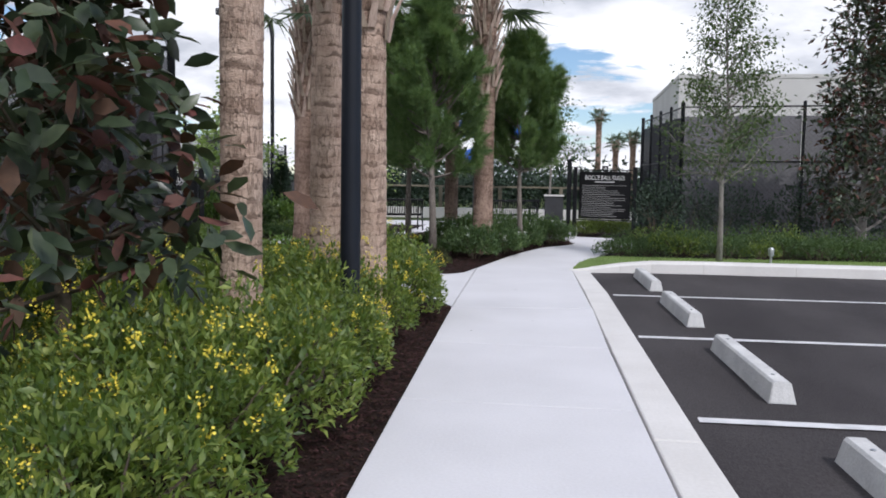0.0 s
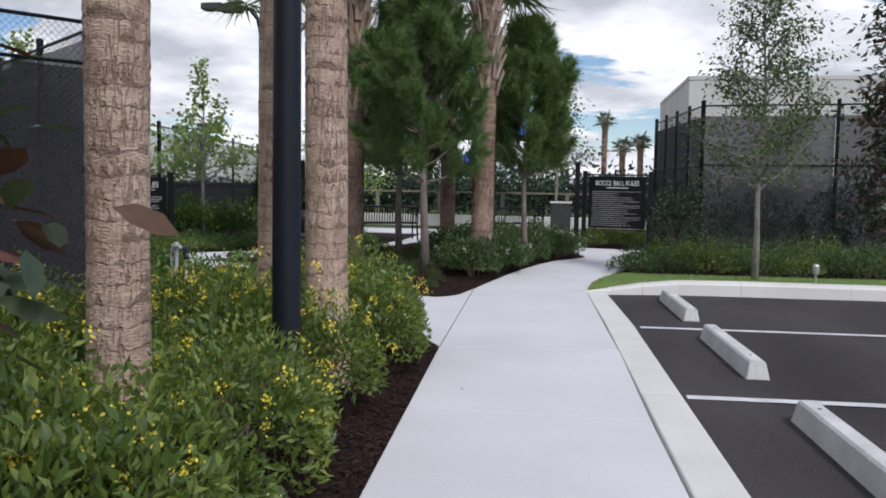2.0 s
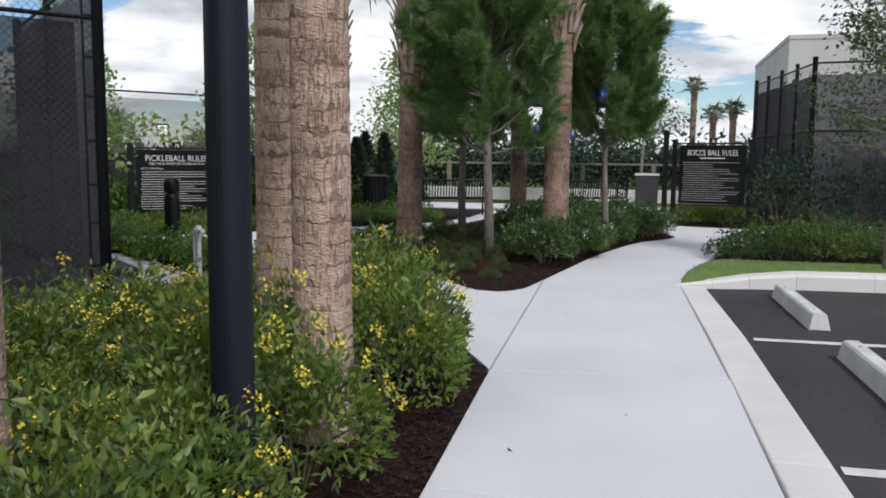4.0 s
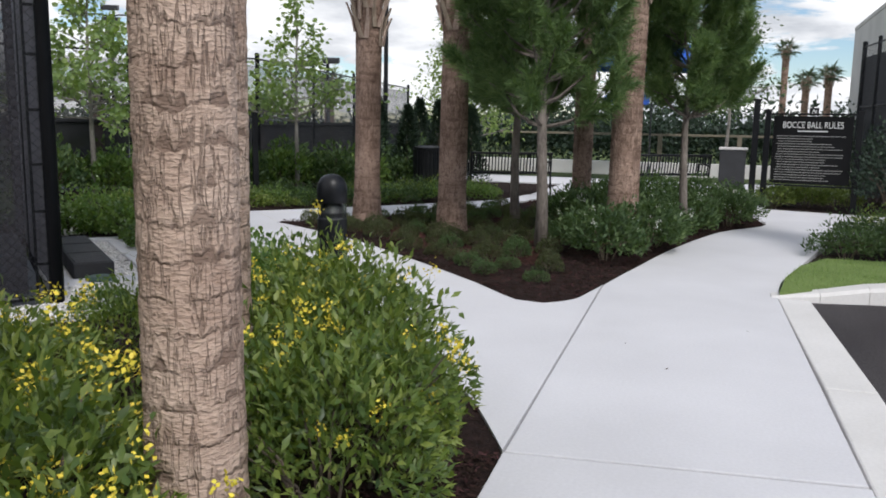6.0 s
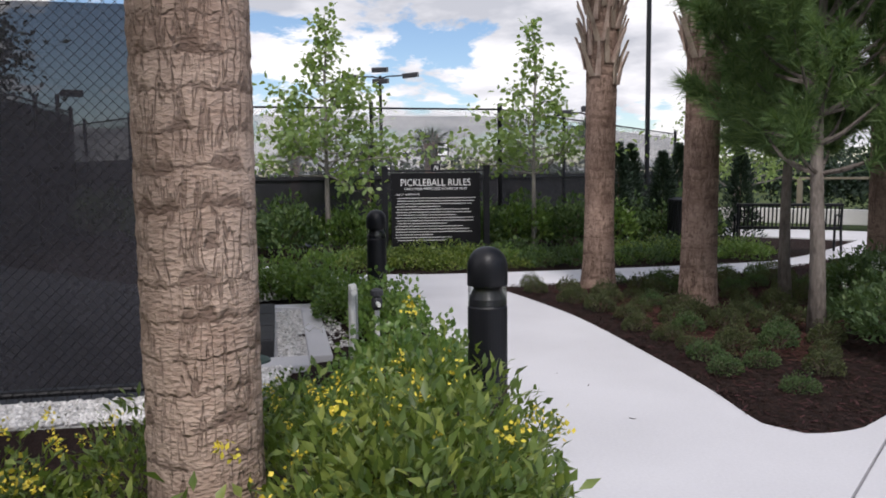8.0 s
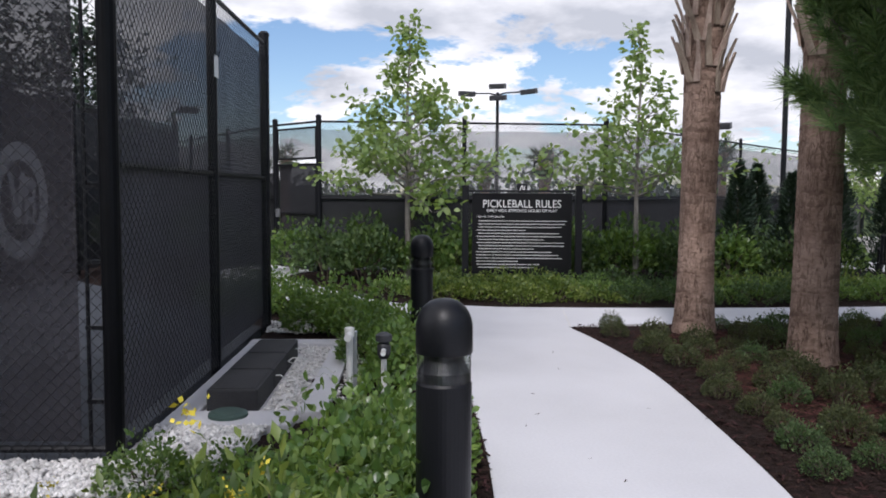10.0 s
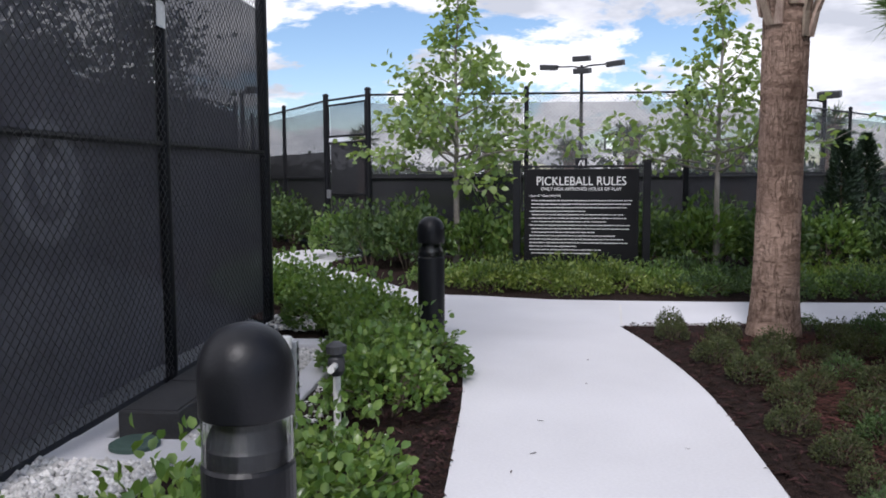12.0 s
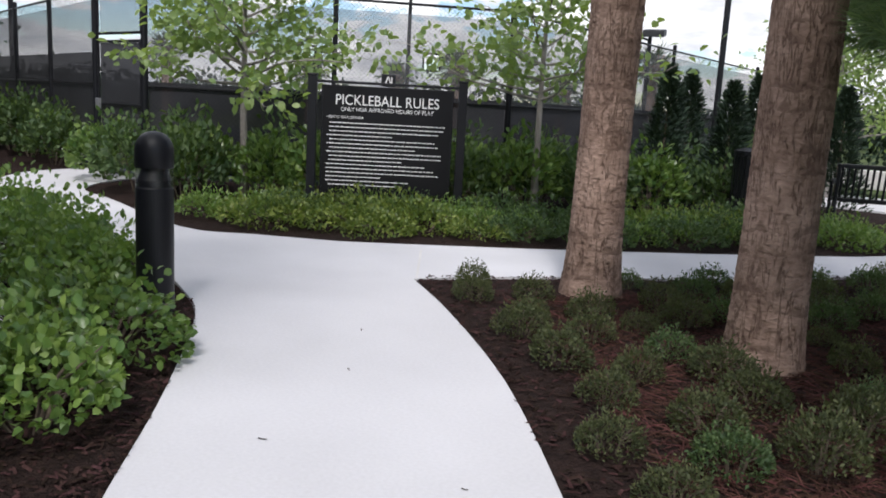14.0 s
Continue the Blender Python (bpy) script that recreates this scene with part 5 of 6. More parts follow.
rng_p = np.random.default_rng(21)
clear = [(-1.94, 6.28, 0.32), (-1.36, 7.88, 0.34), (-2.22, 9.12, 0.34), (-1.27, 6.85, 0.22), (-2.25, 4.62, 0.2), (-2.62, 11.24, 0.3), (-6.2, 14.15, 0.3)]


def free(places):
    return [p for p in places if all(math.hypot(p[0] - x, p[1] - y) > r for x, y, r in clear)]


yellow = [shrub("flowering_shrub", "bushy green shrub dotted with yellow flowers", "yellow-flowering shrubs", 100 + k, 0.42, 0.60, (0.056, 0.021), 2150, LEAF_YELLOWISH, (6, 20, 12, 28)[k], PETAL, 0.55, 0.22)
          for k in range(4)]
YELLOW_BED = [(-0.98, 1.6), (-1.0, 4.0), (-1.12, 6.0), (-1.18, 8.0), (-1.22, 8.9), (-1.75, 9.75), (-2.3, 10.2), (-2.8, 10.15), (-2.9, 9.2), (-3.7, 7.8), (-5.2, 6.2), (-6.0, 3.5), (-5.2, 1.6)]
spots = scatter(YELLOW_BED, 96, rng_p, 0.44)
edge_spots = [(-1.75, 9.75), (-2.15, 10.2), (-1.08, 3.05), (-1.1, 3.75), (-1.13, 4.5), (-1.15, 5.2), (-1.17, 5.85), (-1.2, 7.25), (-1.16, 8.35), (-1.22, 8.82), (-1.52, 9.32), (-1.7, 8.6), (-2.05, 9.7)]
spots = [p for p in spots if all(math.hypot(p[0] - a, p[1] - b) > 0.38 for a, b in edge_spots)]
plant(yellow, free(spots), rng_p, low=0.68, high=1.2)
for k, (x, y) in enumerate(free(edge_spots)):
    sc = rng_p.uniform(0.95, 1.18)
    copy_thing(yellow[k % 4], Matrix.Identity(4)).matrix_basis = pose(x, y, BED_Z, 0, 0, 71 * k) @ Matrix.Diagonal((sc, sc, sc * 1.05, 1))

glossy = [shrub("glossy_shrub", "low rounded shrub with glossy green leaves", "glossy path shrubs", 200 + k, 0.34, 0.32, (0.047, 0.036), 900, LEAF_GLOSSY if k % 2 else LEAF_FRESH, upward=0.6, shoots=0.26, fold=0.3, oval=True)
          for k in range(4)]
GLOSSY_BED = [(-2.6, 10.8), (-3.2, 11.6), (-3.95, 12.25), (-4.75, 12.95), (-5.5, 13.5), (-6.3, 14.05), (-7.4, 14.4), (-8.3, 14.6), (-8.0, 13.95), (-6.7, 13.7), (-5.1, 13.0), (-4.35, 12.35), (-3.65, 11.55), (-3.2, 10.8)]
gl = [(-8.8, 14.3), (-9.5, 14.45), (-10.2, 14.5), (-9.2, 13.95), (-10.0, 14.0), (-2.9, 11.3)] + [p for p in scatter(GLOSSY_BED, 60, rng_p, 0.33) if math.hypot(p[0] + 4.7, p[1] - 12.27) > 0.3 and math.hypot(p[0] + 4.5, p[1] - 12.42) > 0.42 and math.hypot(p[0] + 4.28, p[1] - 12.25) > 0.24]
plant(glossy, free(gl), rng_p, low=0.8, high=1.15)
for x, y, sc in ((-4.25, 10.72, 0.62), (-3.95, 11.05, 0.55), (-3.6, 10.7, 0.6), (-3.4, 11.05, 0.7)):
    copy_thing(glossy[1], Matrix.Identity(4)).matrix_basis = pose(x, y, BED_Z, 0, 0, 97 * x) @ Matrix.Diagonal((sc, sc, sc, 1))

low_shrubs = [shrub("low_shrub", "small dark green twiggy shrub in mulch", "low island shrubs", 300 + k, 0.205, 0.25, (0.030, 0.014), 1300, (LEAF_OLIVE, LEAF_MID, LEAF_OLIVE)[k], upward=0.9, shoots=0.10)
              for k in range(3)]
ISLE_LOW = [(-1.7, 13.0), (-2.5, 13.75), (-3.5, 14.65), (-4.6, 15.6), (-5.7, 16.2), (-5.35, 16.9), (-4.9, 17.45), (-4.3, 18.2), (-3.6, 19.4), (-2.4, 18.6), (-2.0, 16.0), (-1.6, 14.2), (-1.35, 13.2)]
trunks = [(-4.97, 16.92, 0.36), (-3.4, 16.22, 0.36), (-2.0, 15.35, 0.25)]
spots = [p for p in scatter(ISLE_LOW, 105, rng_p, 0.36) if all(math.hypot(p[0] - x, p[1] - y) > r for x, y, r in trunks)]
plant(low_shrubs, spots, rng_p, low=0.55, high=0.88)

white_shrubs = [shrub("white_flowering_shrub", "leafy green shrub with small white flowers", "white-flowering shrubs", 400 + k, 0.40, 0.52, (0.075, 0.028), 1200, LEAF_MID, 4, WHITE_PETAL, 0.7, 0.15)
                for k in range(3)]
ISLE_TALL = [(-1.3, 14.3), (-1.1, 14.5), (-0.85, 15.4), (-0.6, 16.5), (-0.25, 17.7), (0.2, 18.7), (0.3, 19.6), (-0.4, 20.6), (-2.0, 20.8), (-2.3, 18.4), (-1.7, 16.2), (-1.5, 14.6)]
spots = [p for p in scatter(ISLE_TALL, 46, rng_p, 0.42) if all(math.hypot(p[0] - x, p[1] - y) > r for x, y, r in ((-1.12, 16.0, 0.3), (-0.47, 17.0, 0.15), (-2.0, 15.35, 0.2)))]
plant(white_shrubs, spots, rng_p, low=0.8, high=1.15)

hedge = [shrub("low_hedge_shrub", "low bright green mounding hedge shrub", "low hedge", 500 + k, 0.40, 0.24, (0.056, 0.027), 850, (LEAF_MID, LEAF_FRESH, LEAF_YELLOWISH)[k], upward=0.7, shoots=0.15) for k in range(3)]
HEDGE_SIGN = [(-9.6, 16.45), (-8.5, 16.75), (-7.7, 17.25), (-6.9, 18.1), (-5.9, 19.3), (-5.0, 20.6), (-4.3, 22.0), (-5.6, 22.3), (-6.6, 20.6), (-7.6, 19.4), (-8.6, 18.6), (-9.8, 17.5)]
plant(hedge, scatter(HEDGE_SIGN, 64, rng_p, 0.42), rng_p)
HEDGE_RIGHT = [(1.35, 16.2), (3.5, 16.15), (7.0, 16.5), (13.0, 16.9), (13.0, 18.0), (8.0, 18.2), (3.4, 19.0), (2.2, 18.7), (1.7, 17.6)]
hedge_r = [shrub("low_hedge_shrub", "low green mounding hedge shrub behind lawn", "low hedge by the lawn", 520 + k, 0.42, 0.36, (0.058, 0.024), 950, (LEAF_MID, LEAF_YELLOWISH, LEAF_MID)[k], upward=0.7, shoots=0.26) for k in range(3)]
plant(hedge_r, scatter(HEDGE_RIGHT, 72, rng_p, 0.5), rng_p)
big = [shrub("clusia_shrub", "dense dark green shrub with paddle-shaped leaves", "screening shrubs", 600 + k, 0.50, 0.78, (0.095, 0.055), 800, (LEAF_MID, LEAF_GLOSSY, LEAF_MID)[k], upward=1.2, shoots=0.34, fold=0.35, oval=True) for k in range(3)]
row = [(-15.6 - 0.8 * i, 17.2 + 0.1 * i + 0.25 * (i % 2)) for i in range(10)] + [(-13.2, 17.0), (-12.1, 17.4), (-11.7, 16.7), (-11.3, 17.3), (-10.9, 18.2), (-10.5, 18.9), (-10.0, 18.3), (-9.9, 19.5), (-9.5, 19.0), (-9.3, 20.2), (-8.9, 19.7), (-8.6, 20.8), (-8.3, 20.3),
       (-8.0, 21.4), (-7.6, 20.9), (-7.2, 21.7), (-6.6, 22.3), (-8.9, 21.5), (-8.3, 22.3), (-7.6, 23.0), (-11.0, 16.95), (-10.4, 17.8), (-9.7, 20.9), (-6.9, 23.4), (-6.3, 23.9)]
plant(big, row, rng_p, low=0.9, high=1.15)
fence_shrubs = [shrub("tall_shrub", "tall dark green shrub against black fence", "fence shrubs", 700 + k, 0.6, 1.25, (0.09, 0.045), 800, (LEAF_DARK, LEAF_DARK)[k], upward=0.9, shoots=0.15) for k in range(2)]
plant(fence_shrubs, [(2.75 + 0.75 * k, 21.55 - 0.1 * k + 0.25 * (k % 2)) for k in range(13)] + [(2.85, 22.6), (2.75, 23.4), (2.6, 24.3)], rng_p, low=0.85, high=1.15)
for x, y in ((1.0, 22.7), (1.5, 22.75), (2.0, 22.6), (1.2, 23.3), (1.8, 23.4), (0.9, 22.4)):
    made = copy_thing(hedge_r[1], Matrix.Identity(4))
    made.matrix_basis = pose(x, y, BED_Z, 0, 0, 40 * x) @ Matrix.Diagonal((1, 1, 1.1, 1))


def conifer(at, h, r, seed):
    rng = np.random.default_rng(seed)
    root = thing("podocarpus", "dark upright conical evergreen shrub", "evergreen shrub", at, "upright evergreens")
    n = 4200
    u = rng.random(n) ** 0.8
    a = rng.uniform(0, 6.28, n)
    rad = r * (1 - u) ** 0.7 * (0.75 + 0.25 * np.sin(a * 3 + u * 9)) * rng.uniform(0.5, 1.05, n)
    p = np.stack([rad * np.cos(a), rad * np.sin(a), 0.06 + u * h], 1)
    al = np.stack([np.cos(a), np.sin(a), 0.9 + 0 * a], 1) + rng.normal(size=(n, 3)) * 0.35
    obj("foliage", leaves_mesh("foliage", p, al, 0.11, 0.030, rng), LEAF_DARK, root)
    part("trunk", tube_bm([(0, 0, -0.05), (0, 0, h * 0.8)], [0.03, 0.01], 6), TWIG, root)


for k, (x, y, h) in enumerate(((-7.35, 22.2, 2.35), (-6.75, 22.9, 2.15), (-6.3, 23.7, 2.3), (-7.9, 23.9, 2.4), (-5.8, 24.6, 2.2), (-7.2, 24.8, 2.4))):
    conifer((x, y, BED_Z), h * 0.82, 0.52, 800 + k)


# trees
def branch_path(rng, start, direction, length, bend=0.25, lift=0.2, n=5):
    p, d = [Vector(start)], Vector(direction).normalized()
    for _ in range(n):
        d = (d + Vector((rng.uniform(-bend, bend), rng.uniform(-bend, bend), rng.uniform(-bend, bend) + lift * 0.3))).normalized()
        p.append(p[-1] + d * length / n)
    return p


def broadleaf(name, label, at, h, trunk_h, trunk_r, reach, leaf, per_twig, mats, bark, seed, tiers=16, taper=0.75, twigs=5, spread_clump=0.16, bulge=1.0, oval=False, thin=0.0):
    """Slender tree: leader, limbs in tiers that shorten upward, leaf clumps at twig ends."""
    r = random.Random(seed)
    rng = np.random.default_rng(seed)
    root = thing(name, label, "tree", at)
    lead = [Vector((0, 0, -0.08))]
    for k in range(1, 9):
        lead.append(Vector((0.05 * math.sin(k * 1.3 + seed) * k / 8, 0.05 * math.cos(k * 1.7 + seed) * k / 8, h * k / 8)))
    part("trunk", tube_bm(lead, [trunk_r * (1.25 if k == 0 else (1 - 0.88 * k / 8)) for k in range(9)], 12), bark, root, smooth=True)
    pos, direc = [], []
    for k in range(tiers):
        u = k / (tiers - 1)
        z = trunk_h + (h * 0.97 - trunk_h) * u ** (1 + 0.5 * thin)
        i = min(7, int(z / h * 8))
        base_p = lead[i].lerp(lead[i + 1], z / h * 8 - i)
        for j in range(3 if u < 0.6 else 2):
            a = k * 2.4 + j * 2.1 + r.uniform(-0.4, 0.4)
            L = reach * (1 - taper * u) ** bulge * r.uniform(0.65, 1.1)
            path = branch_path(r, base_p, (math.cos(a), math.sin(a), r.uniform(0.05, 0.55) * (1 - 0.6 * thin) + 0.5 * u), L)
            limbs = bmesh.new()
            tube_bm(path, [trunk_r * 0.34 * (1 - 0.7 * u) * (1 - q / 6.5) + 0.003 for q in range(len(path))], 5, bm=limbs, caps=False)
            for t in range(max(2, int(twigs * (1 - thin * u)))):
                s = path[min(len(path) - 1, 2 + t % 4)]
                tw = branch_path(r, s, (math.cos(a) + r.uniform(-1, 1), math.sin(a) + r.uniform(-1, 1), r.uniform(-0.2, 0.8)), L * r.uniform(0.2, 0.42), n=3)
                tube_bm(tw, [0.005, 0.004, 0.003, 0.002], 4, bm=limbs, caps=False)
                for q in (tw[2], tw[3]):
                    c = np.array(q) + rng.normal(size=(per_twig, 3)) * spread_clump * np.array([1, 1, 0.7])
                    pos.append(c)
                    direc.append(c - np.array(q) + np.array([0, 0, -0.02]) + rng.normal(size=c.shape) * 0.08)
            part("limb", limbs, bark, root)
    pos, direc = np.concatenate(pos), np.concatenate(direc)
    blades = oval_leaves_mesh if oval else leaves_mesh
    if len(mats) == 1:
        obj("crown", blades("crown", pos, direc, leaf[0], leaf[1], rng, 0.2, 0.25), mats[0], root)
    else:
        pick = rng.random(len(pos)) < 0.25
        obj("crown", blades("crown", pos[~pick], direc[~pick], leaf[0], leaf[1], rng, 0.2, 0.2), mats[0], root)
        obj("russet_leaves", blades("russet_leaves", pos[pick], direc[pick], leaf[0], leaf[1], rng, 0.2, 0.2), mats[1], root, "leaves showing rust-brown undersides")
    return root


broadleaf("young_tree", "young slender tree with airy bright green crown", (-10.65, 17.6, BED_Z), 4.25, 1.45, 0.055, 1.95, (0.11, 0.085), 9, [LEAF_TREE], GREY_BARK, 31, tiers=13, taper=0.92, twigs=7, spread_clump=0.115, bulge=1.5, oval=True, thin=0.75)
broadleaf("young_tree", "young slender tree with sparse light green crown", (-7.98, 20.15, BED_Z), 4.15, 1.45, 0.05, 1.8, (0.11, 0.085), 7, [LEAF_TREE], GREY_BARK, 32, tiers=12, taper=0.92, twigs=6, spread_clump=0.115, bulge=1.5, oval=True, thin=0.75)
broadleaf("oak_tree", "young oak with fine grey-green airy crown", (3.12, 15.4, 0.04), 4.6, 1.35, 0.05, 1.2, (0.072, 0.038), 12, [LEAF_OAK], GREY_BARK, 33, tiers=20, taper=0.6, twigs=6, spread_clump=0.10)
broadleaf("background_tree", "green leafy tree beyond the hedge", (-6.9, 27.5, BED_Z), 4.2, 1.0, 0.07, 1.6, (0.12, 0.08), 12, [LEAF_TREE], GREY_BARK, 34, tiers=14, twigs=5, spread_clump=0.2)
broadleaf("background_tree", "slender leafy tree on the plaza edge", (-0.03, 26.1, -0.05), 4.5, 1.9, 0.05, 1.0, (0.10, 0.06), 7, [LEAF_MID], GREY_BARK, 35, tiers=14, twigs=5, spread_clump=0.2)
broadleaf("magnolia_tree", "dense dark magnolia with rust-backed leaves", (6.9, 19.6, BED_Z), 6.6, 0.45, 0.09, 1.5, (0.17, 0.075), 12, [LEAF_MAGNOLIA, LEAF_RUSSET], GREY_BARK, 36, tiers=26, taper=0.72, twigs=5, spread_clump=0.15)
broadleaf("magnolia_tree", "magnolia with large dark leaves and rust undersides", (-2.25, 4.62, BED_Z), 4.2, 0.75, 0.05, 0.86, (0.19, 0.078), 7, [LEAF_MAGNOLIA, LEAF_RUSSET], TWIG, 41, tiers=15, taper=0.5, twigs=5, spread_clump=0.12, oval=True)


for k, (x, y, h) in enumerate(((-17.5, 9.5, 6.0), (-19.5, 13.0, 5.6), (-16.5, 5.0, 6.2), (-21.5, 16.0, 5.4))):
    broadleaf("background_tree", "dark leafy tree beyond the courts", (x, y, -0.1), h, 0.8, 0.1, 2.1, (0.2, 0.12), 14, [LEAF_DARK], GREY_BARK, 950 + k, tiers=13, taper=0.6, twigs=5, spread_clump=0.3)


def pine(at, h, low, reach, seed, trunk_r=0.075):
    r = random.Random(seed)
    rng = np.random.default_rng(seed)
    root = thing("pine_tree", "young pine with dense soft green needles", "tree", at, "island pines")
    lead = [Vector((0.03 * math.sin(k + seed), 0.03 * math.cos(1.4 * k + seed), -0.05 + h * k / 8)) for k in range(9)]
    part("trunk", tube_bm(lead, [trunk_r * (1.2 if k == 0 else 1 - 0.8 * k / 8) for k in range(9)], 14), PINE_BARK, root, smooth=True)
    pos, direc = [], []
    tiers = 12
    for k in range(tiers):
        u = k / (tiers - 1)
        z = low + (h - low) * u * 0.97
        for j in range(6):
            a = k * 1.1 + j * 1.257 + r.uniform(-0.3, 0.3)
            shape = (0.75 + 0.5 * u) if u < 0.3 else (1.05 - 0.95 * (u - 0.3) / 0.7)
            L = reach * shape * r.uniform(0.62, 1.08)
            path = branch_path(r, (0, 0, z), (math.cos(a), math.sin(a), 0.12 + 0.5 * u), max(L, 0.18), 0.18, 0.5)
            part("limb", tube_bm(path, [0.018 * (1 - q / 7) + 0.003 for q in range(len(path))], 5, caps=False), PINE_BARK, root)
            for q in range(1, len(path)):
                for t in range((0, 1, 2, 3, 4)[q - 1]):
                    d = np.array((path[q] - path[q - 1]).normalized()) + rng.normal(size=3) * 0.5 + np.array([0, 0, 0.75])
                    d /= np.linalg.norm(d)
                    c0 = np.array(path[q]) + rng.normal(size=3) * 0.05
                    m = 170
                    along_t = rng.random(m)[:, None] * 0.30
                    nd = d * 0.9 + rng.normal(size=(m, 3)) * 0.5
                    pos.append(c0 + d * along_t)
                    direc.append(nd)
    obj("needles", needles_mesh("needles", np.concatenate(pos), np.concatenate(direc), 0.19, 0.011, rng), NEEDLE, root)


pine((-2.0, 15.35, BED_Z), 4.35, 1.45, 1.32, 51)
pine((-0.47, 17.0, BED_Z), 3.95, 1.6, 1.1, 52, 0.06)
pine((-2.77, 17.2, BED_Z), 4.4, 1.6, 1.1, 53, 0.07)


def palm(at, h, r, boots_from, seed, bark, lean=(0.0, 0.0), crown=12, label="stout palm trunk with ringed brown bark", full=True):
    """Sabal palm: displaced ringed trunk, criss-cross boots, fan fronds."""
    rng = np.random.default_rng(seed)
    root = thing("palm_tree", label, "palm", at)
    nz, na = (int(h / 0.022), 56) if full else (30, 14)
    zs = np.linspace(-0.08, h, nz)
    an = np.linspace(0, 2 * np.pi, na, endpoint=False)
    Z, A = np.meshgrid(zs, an, indexing="ij")
    ph = rng.uniform(0, 10)
    wob = 0.05 * np.sin(A * 2 + ph) + 0.035 * np.sin(A * 3 + Z * 2.0 + ph) + 0.02 * np.sin(A * 7 + Z * 11)
    ring = ((Z + wob) / 0.085) % 1.0
    patch = 0.5 + 0.5 * np.sin(A * 2 + np.floor((Z + wob) / 0.085) * 2.3 + ph)
    R = r * (1 + 0.28 * np.exp(-np.maximum(Z, 0) / 0.28) + 0.03 * np.sin(Z * 1.3 + ph))
    R = R - (0.006 * (1 - ring) ** 4 * patch + 0.0015 * np.sin(A * 23 + np.sin(Z * 9) * 2) + 0.0016 * rng.normal(size=Z.shape)) * (1 if full else 0)
    lx, ly = lean[0] * Z, lean[1] * Z
    v = np.stack([R * np.cos(A) + lx, R * np.sin(A) + ly, Z], 2).reshape(-1, 3)
    i = np.arange((nz - 1) * na)
    nxt = np.where((i + 1) % na == 0, i + 1 - na, i + 1)
    f = np.stack([i, nxt, nxt + na, i + na], 1)
    obj("trunk", tri_mesh("trunk", v, f), bark, root, smooth=True)
    # boots: split leaf bases, criss-crossed round the upper trunk
    k = 0
    z = boots_from
    while z < min(h - 0.02, boots_from + 2.4):
        a = k * 2.399
        px, py = r * 0.95 * math.cos(a) + lean[0] * z, r * 0.95 * math.sin(a) + lean[1] * z
        out, tang = Vector((math.cos(a), math.sin(a), 0)), Vector((-math.sin(a), math.cos(a), 0))
        sk = 0.5 if k % 2 else -0.5
        bm = bmesh.new()
        for s in (-1, 1):
            rows = []
            for u, w, th in ((0.0, 0.075, 0.02), (0.5, 0.055, 0.026), (1.0, 0.03, 0.02)):
                c = Vector((px, py, z)) + out * (0.012 + 0.11 * u * u) + tang * (s * (0.035 + 0.085 * u) + sk * 0.05 * u) + Vector((0, 0, 0.40 * u))
                rows.append([bm.verts.new(c + tang * x + out * y) for x, y in ((-w / 2, 0), (w / 2, 0), (w / 2, th), (-w / 2, th))])
            for p, q in zip(rows, rows[1:]):
                for e in range(4):
                    bm.faces.new((p[e], p[(e + 1) % 4], q[(e + 1) % 4], q[e]))
            bm.faces.new(rows[-1])
        part("boot", bm, BOOT, root)
        z += 0.052
        k += 1
    top = Vector((lean[0] * h, lean[1] * h, h))
    for j in range(crown):
        a = j * 2.399 + rng.uniform(-0.2, 0.2)
        el = 1.25 - 1.75 * j / crown
        d = Vector((math.cos(a) * math.cos(el), math.sin(a) * math.cos(el), math.sin(el)))
        pl = rng.uniform(0.8, 1.1) * (1.0 if full else 0.45)
        end = top + d * pl - Vector((0, 0, 0.12))
        part("petiole", tube_bm([top, top + d * pl * 0.5, end], [0.016, 0.012, 0.008], 5), FROND, root)
        m = 30
        th = np.linspace(-1.9, 1.9, m)
        side = np.array(d.cross(Vector((0, 0, 1))).normalized())
        dn = np.array(d)
        al = np.cos(th)[:, None] * dn + np.sin(th)[:, None] * side + np.array([0, 0, -0.12])
        obj("frond", leaves_mesh("frond", np.tile(np.array(end), (m, 1)), al, 0.85 if full else 0.55, 0.05, rng, 0.5, 0.22, 0.4), FROND, root)
    return root


palm((-1.94, 6.28, BED_Z), 9.4, 0.152, 3.1, 61, PALM_BARK, (0.006, 0.0))
palm((-1.35, 7.90, BED_Z), 9.0, 0.139, 2.62, 62, PALM_BARK, (-0.012, 0.012))
palm((-2.16, 9.14, BED_Z), 9.7, 0.165, 3.0, 63, PALM_BARK, (0.01, -0.01))
palm((-4.97, 16.92, BED_Z), 4.9, 0.188, 2.55, 64, RED_BARK, (0.004, 0.01))
palm((-3.40, 16.22, BED_Z), 5.0, 0.178, 2.55, 65, RED_BARK, (0.008, 0.0), label="stout palm trunk with fibrous red-brown bark")
palm((-1.12, 16.0, BED_Z), 5.2, 0.185, 2.9, 66, RED_BARK, (0.0, 0.006), label="stout palm trunk with fibrous red-brown bark")
palm((-2.1, 18.7, BED_Z), 5.2, 0.15, 2.9, 67, RED_BARK, label="slender palm trunk with fibrous brown bark")
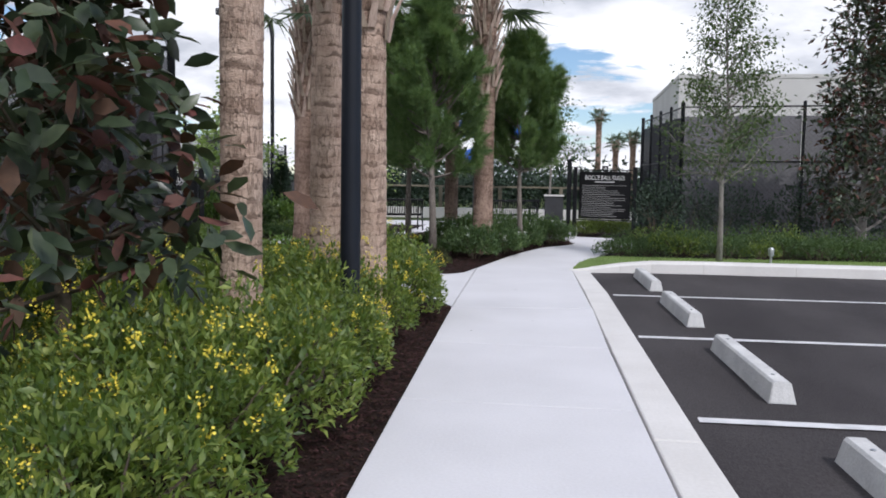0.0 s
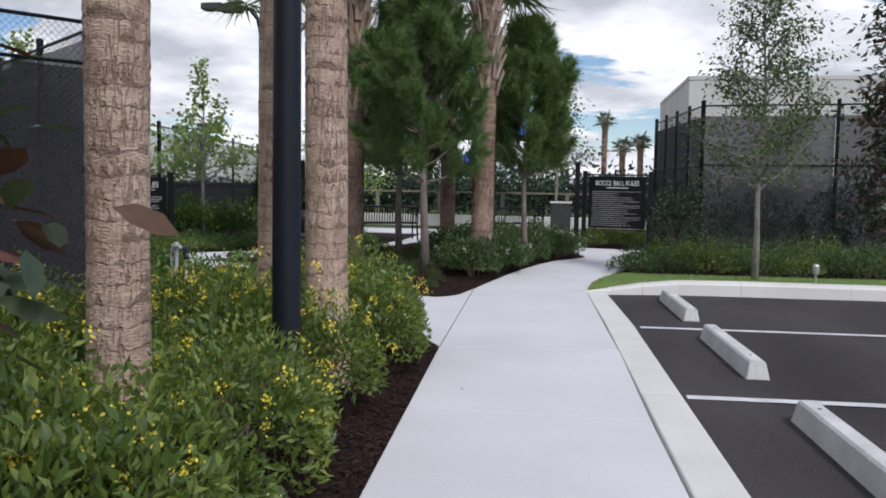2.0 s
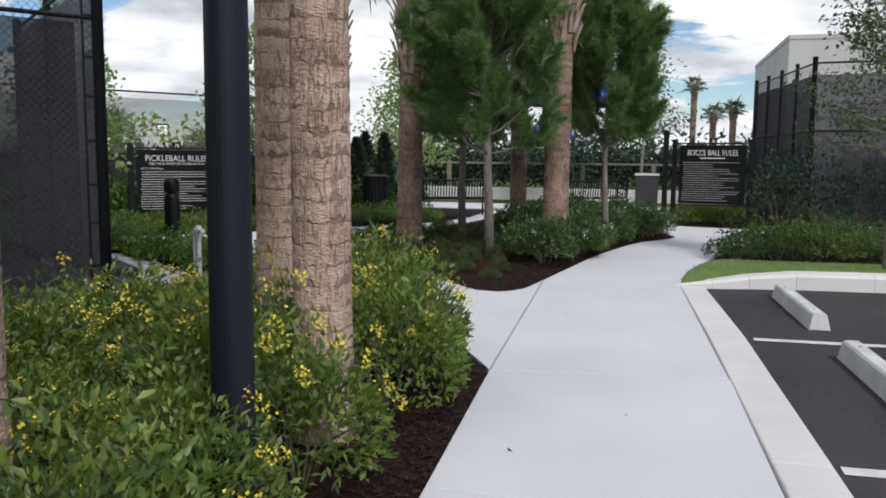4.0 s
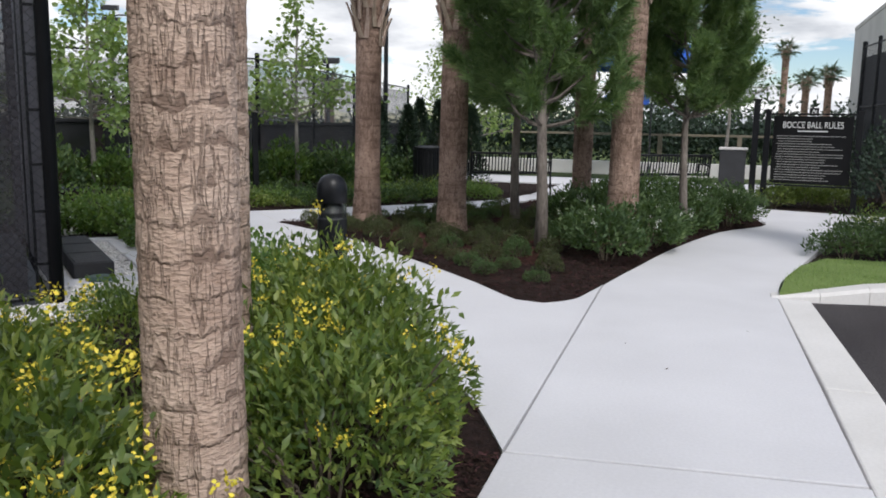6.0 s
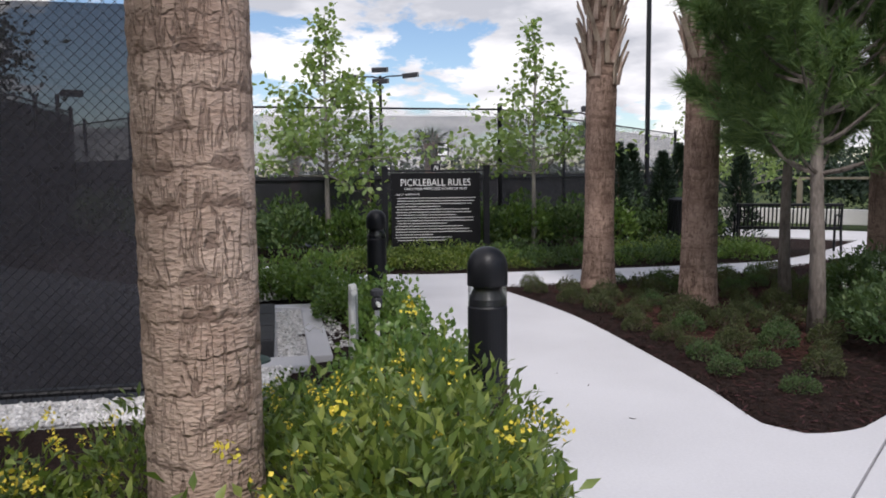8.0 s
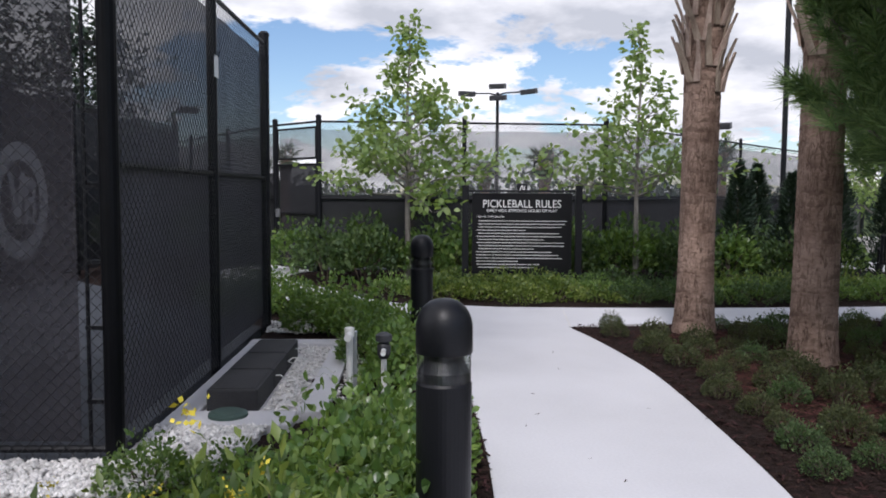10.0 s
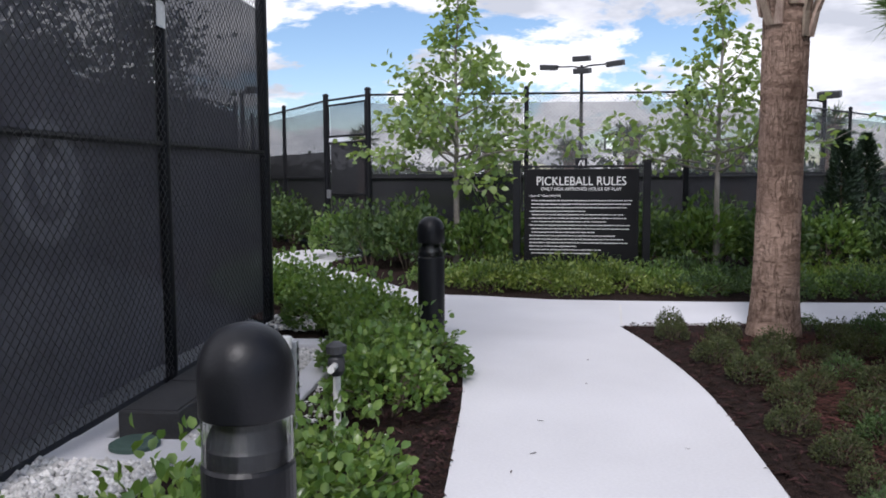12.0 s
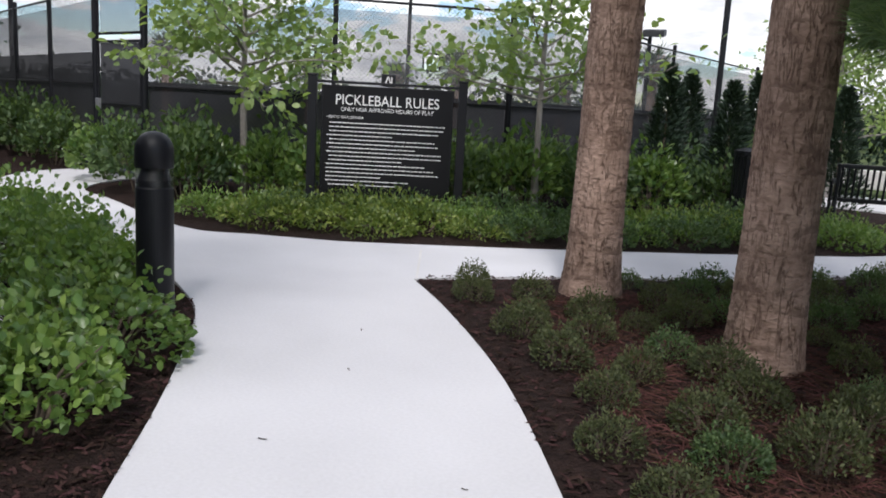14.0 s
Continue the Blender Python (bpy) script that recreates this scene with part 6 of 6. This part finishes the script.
for k, (x, y, h) in enumerate(((2.8, 60.0, 6.3), (4.9, 56.0, 4.6), (3.9, 58.0, 4.4), (-19.0, 30.5, 2.6), (-25.0, 33.5, 2.4), (-17.2, 33.5, 2.0), (-29.5, 26.5, 2.9), (-15.5, 36, 3.0), (-27, 31, 2.4))):
    palm((x, y, -0.1), h, 0.2, h - 0.7, 900 + k, RED_BARK, crown=11, label="distant fan palm beyond the courts", full=False)

# ---- grass and far greenery ----
rng_g = np.random.default_rng(77)
g = np.array(scatter(LAWN, 16000, rng_g))
g = g[g[:, 0] < 9]
gp = np.column_stack([g, np.full(len(g), 0.044)])
ga = rng_g.normal(size=gp.shape) * 0.5 + np.array([0, 0, 1.0])
tagged(obj("grass", needles_mesh("grass", gp, ga, 0.055, 0.006, rng_g), BLADE), "short mown lawn grass", "grass", kind="stuff")

rng_f = np.random.default_rng(88)
pos, direc = [], []
for k in range(150):
    az = rng_f.uniform(-1.75, 0.55)
    dist = rng_f.uniform(58, 90)
    c = np.array([dist * math.sin(az), dist * math.cos(az), 0.0])
    hh = rng_f.uniform(1.2, 2.4) if az < -0.2 else rng_f.uniform(1.6, 3.8)
    m = 300
    p = rng_f.normal(size=(m, 3)) * np.array([1.9, 1.9, hh * 0.33]) + np.array([0, 0, hh * 0.5])
    p[:, 2] = np.abs(p[:, 2])
    pos.append(c + p)
    direc.append(rng_f.normal(size=(m, 3)) + np.array([0, 0, 0.4]))
tagged(obj("far_trees", leaves_mesh("far_trees", np.concatenate(pos), np.concatenate(direc), 0.5, 0.3, rng_f), LEAF_DARK), "distant belt of dark green trees", "trees", kind="stuff")
pos, direc = [], []
for k in range(60):
    c = np.array([-9.5 + 0.36 * k, 37.0 + rng_f.uniform(-0.6, 0.6), 0.0])
    m = 260
    p = rng_f.normal(size=(m, 3)) * np.array([0.5, 0.5, 0.45]) + np.array([0, 0, 1.0])
    pos.append(c + np.abs(p) * np.array([1, 1, 1]))
    direc.append(rng_f.normal(size=(m, 3)) + np.array([0, 0, 0.5]))
tagged(obj("far_hedge", leaves_mesh("far_hedge", np.concatenate(pos), np.concatenate(direc), 0.2, 0.12, rng_f), LEAF_DARK), "dark clipped hedge beyond the plaza", "hedge", kind="stuff")

rng_l = random.Random(9)
for x, y in ((-0.2, 10.9), (0.3, 12.1), (-0.5, 11.4), (-2.2, 12.1), (-2.75, 12.6), (-3.1, 12.75), (-3.9, 13.2), (-4.3, 13.6), (-3.5, 13.9), (-4.7, 14.4), (-5.2, 14.9), (-3.75, 12.95), (0.1, 8.6), (-0.4, 7.9)):
    s = rng_l.uniform(0.02, 0.045)
    bm = bmesh.new()
    a = rng_l.uniform(0, 3.1)
    for u0, u1 in ((0, 0.5), (0.5, 1)):
        q = [(u0, -0.12), (u1, -0.10), (u1, 0.11), (u0, 0.13)]
        bm.faces.new([bm.verts.new((x + s * (u * math.cos(a) - v * math.sin(a)), y + s * (u * math.sin(a) + v * math.cos(a)), 0.003 + 0.006 * abs(u - 0.4))) for u, v in q])
    tagged(part("bark_fleck", bm, CHIP), "small dark bark fleck lying on concrete", "debris", group="flecks on the walk")
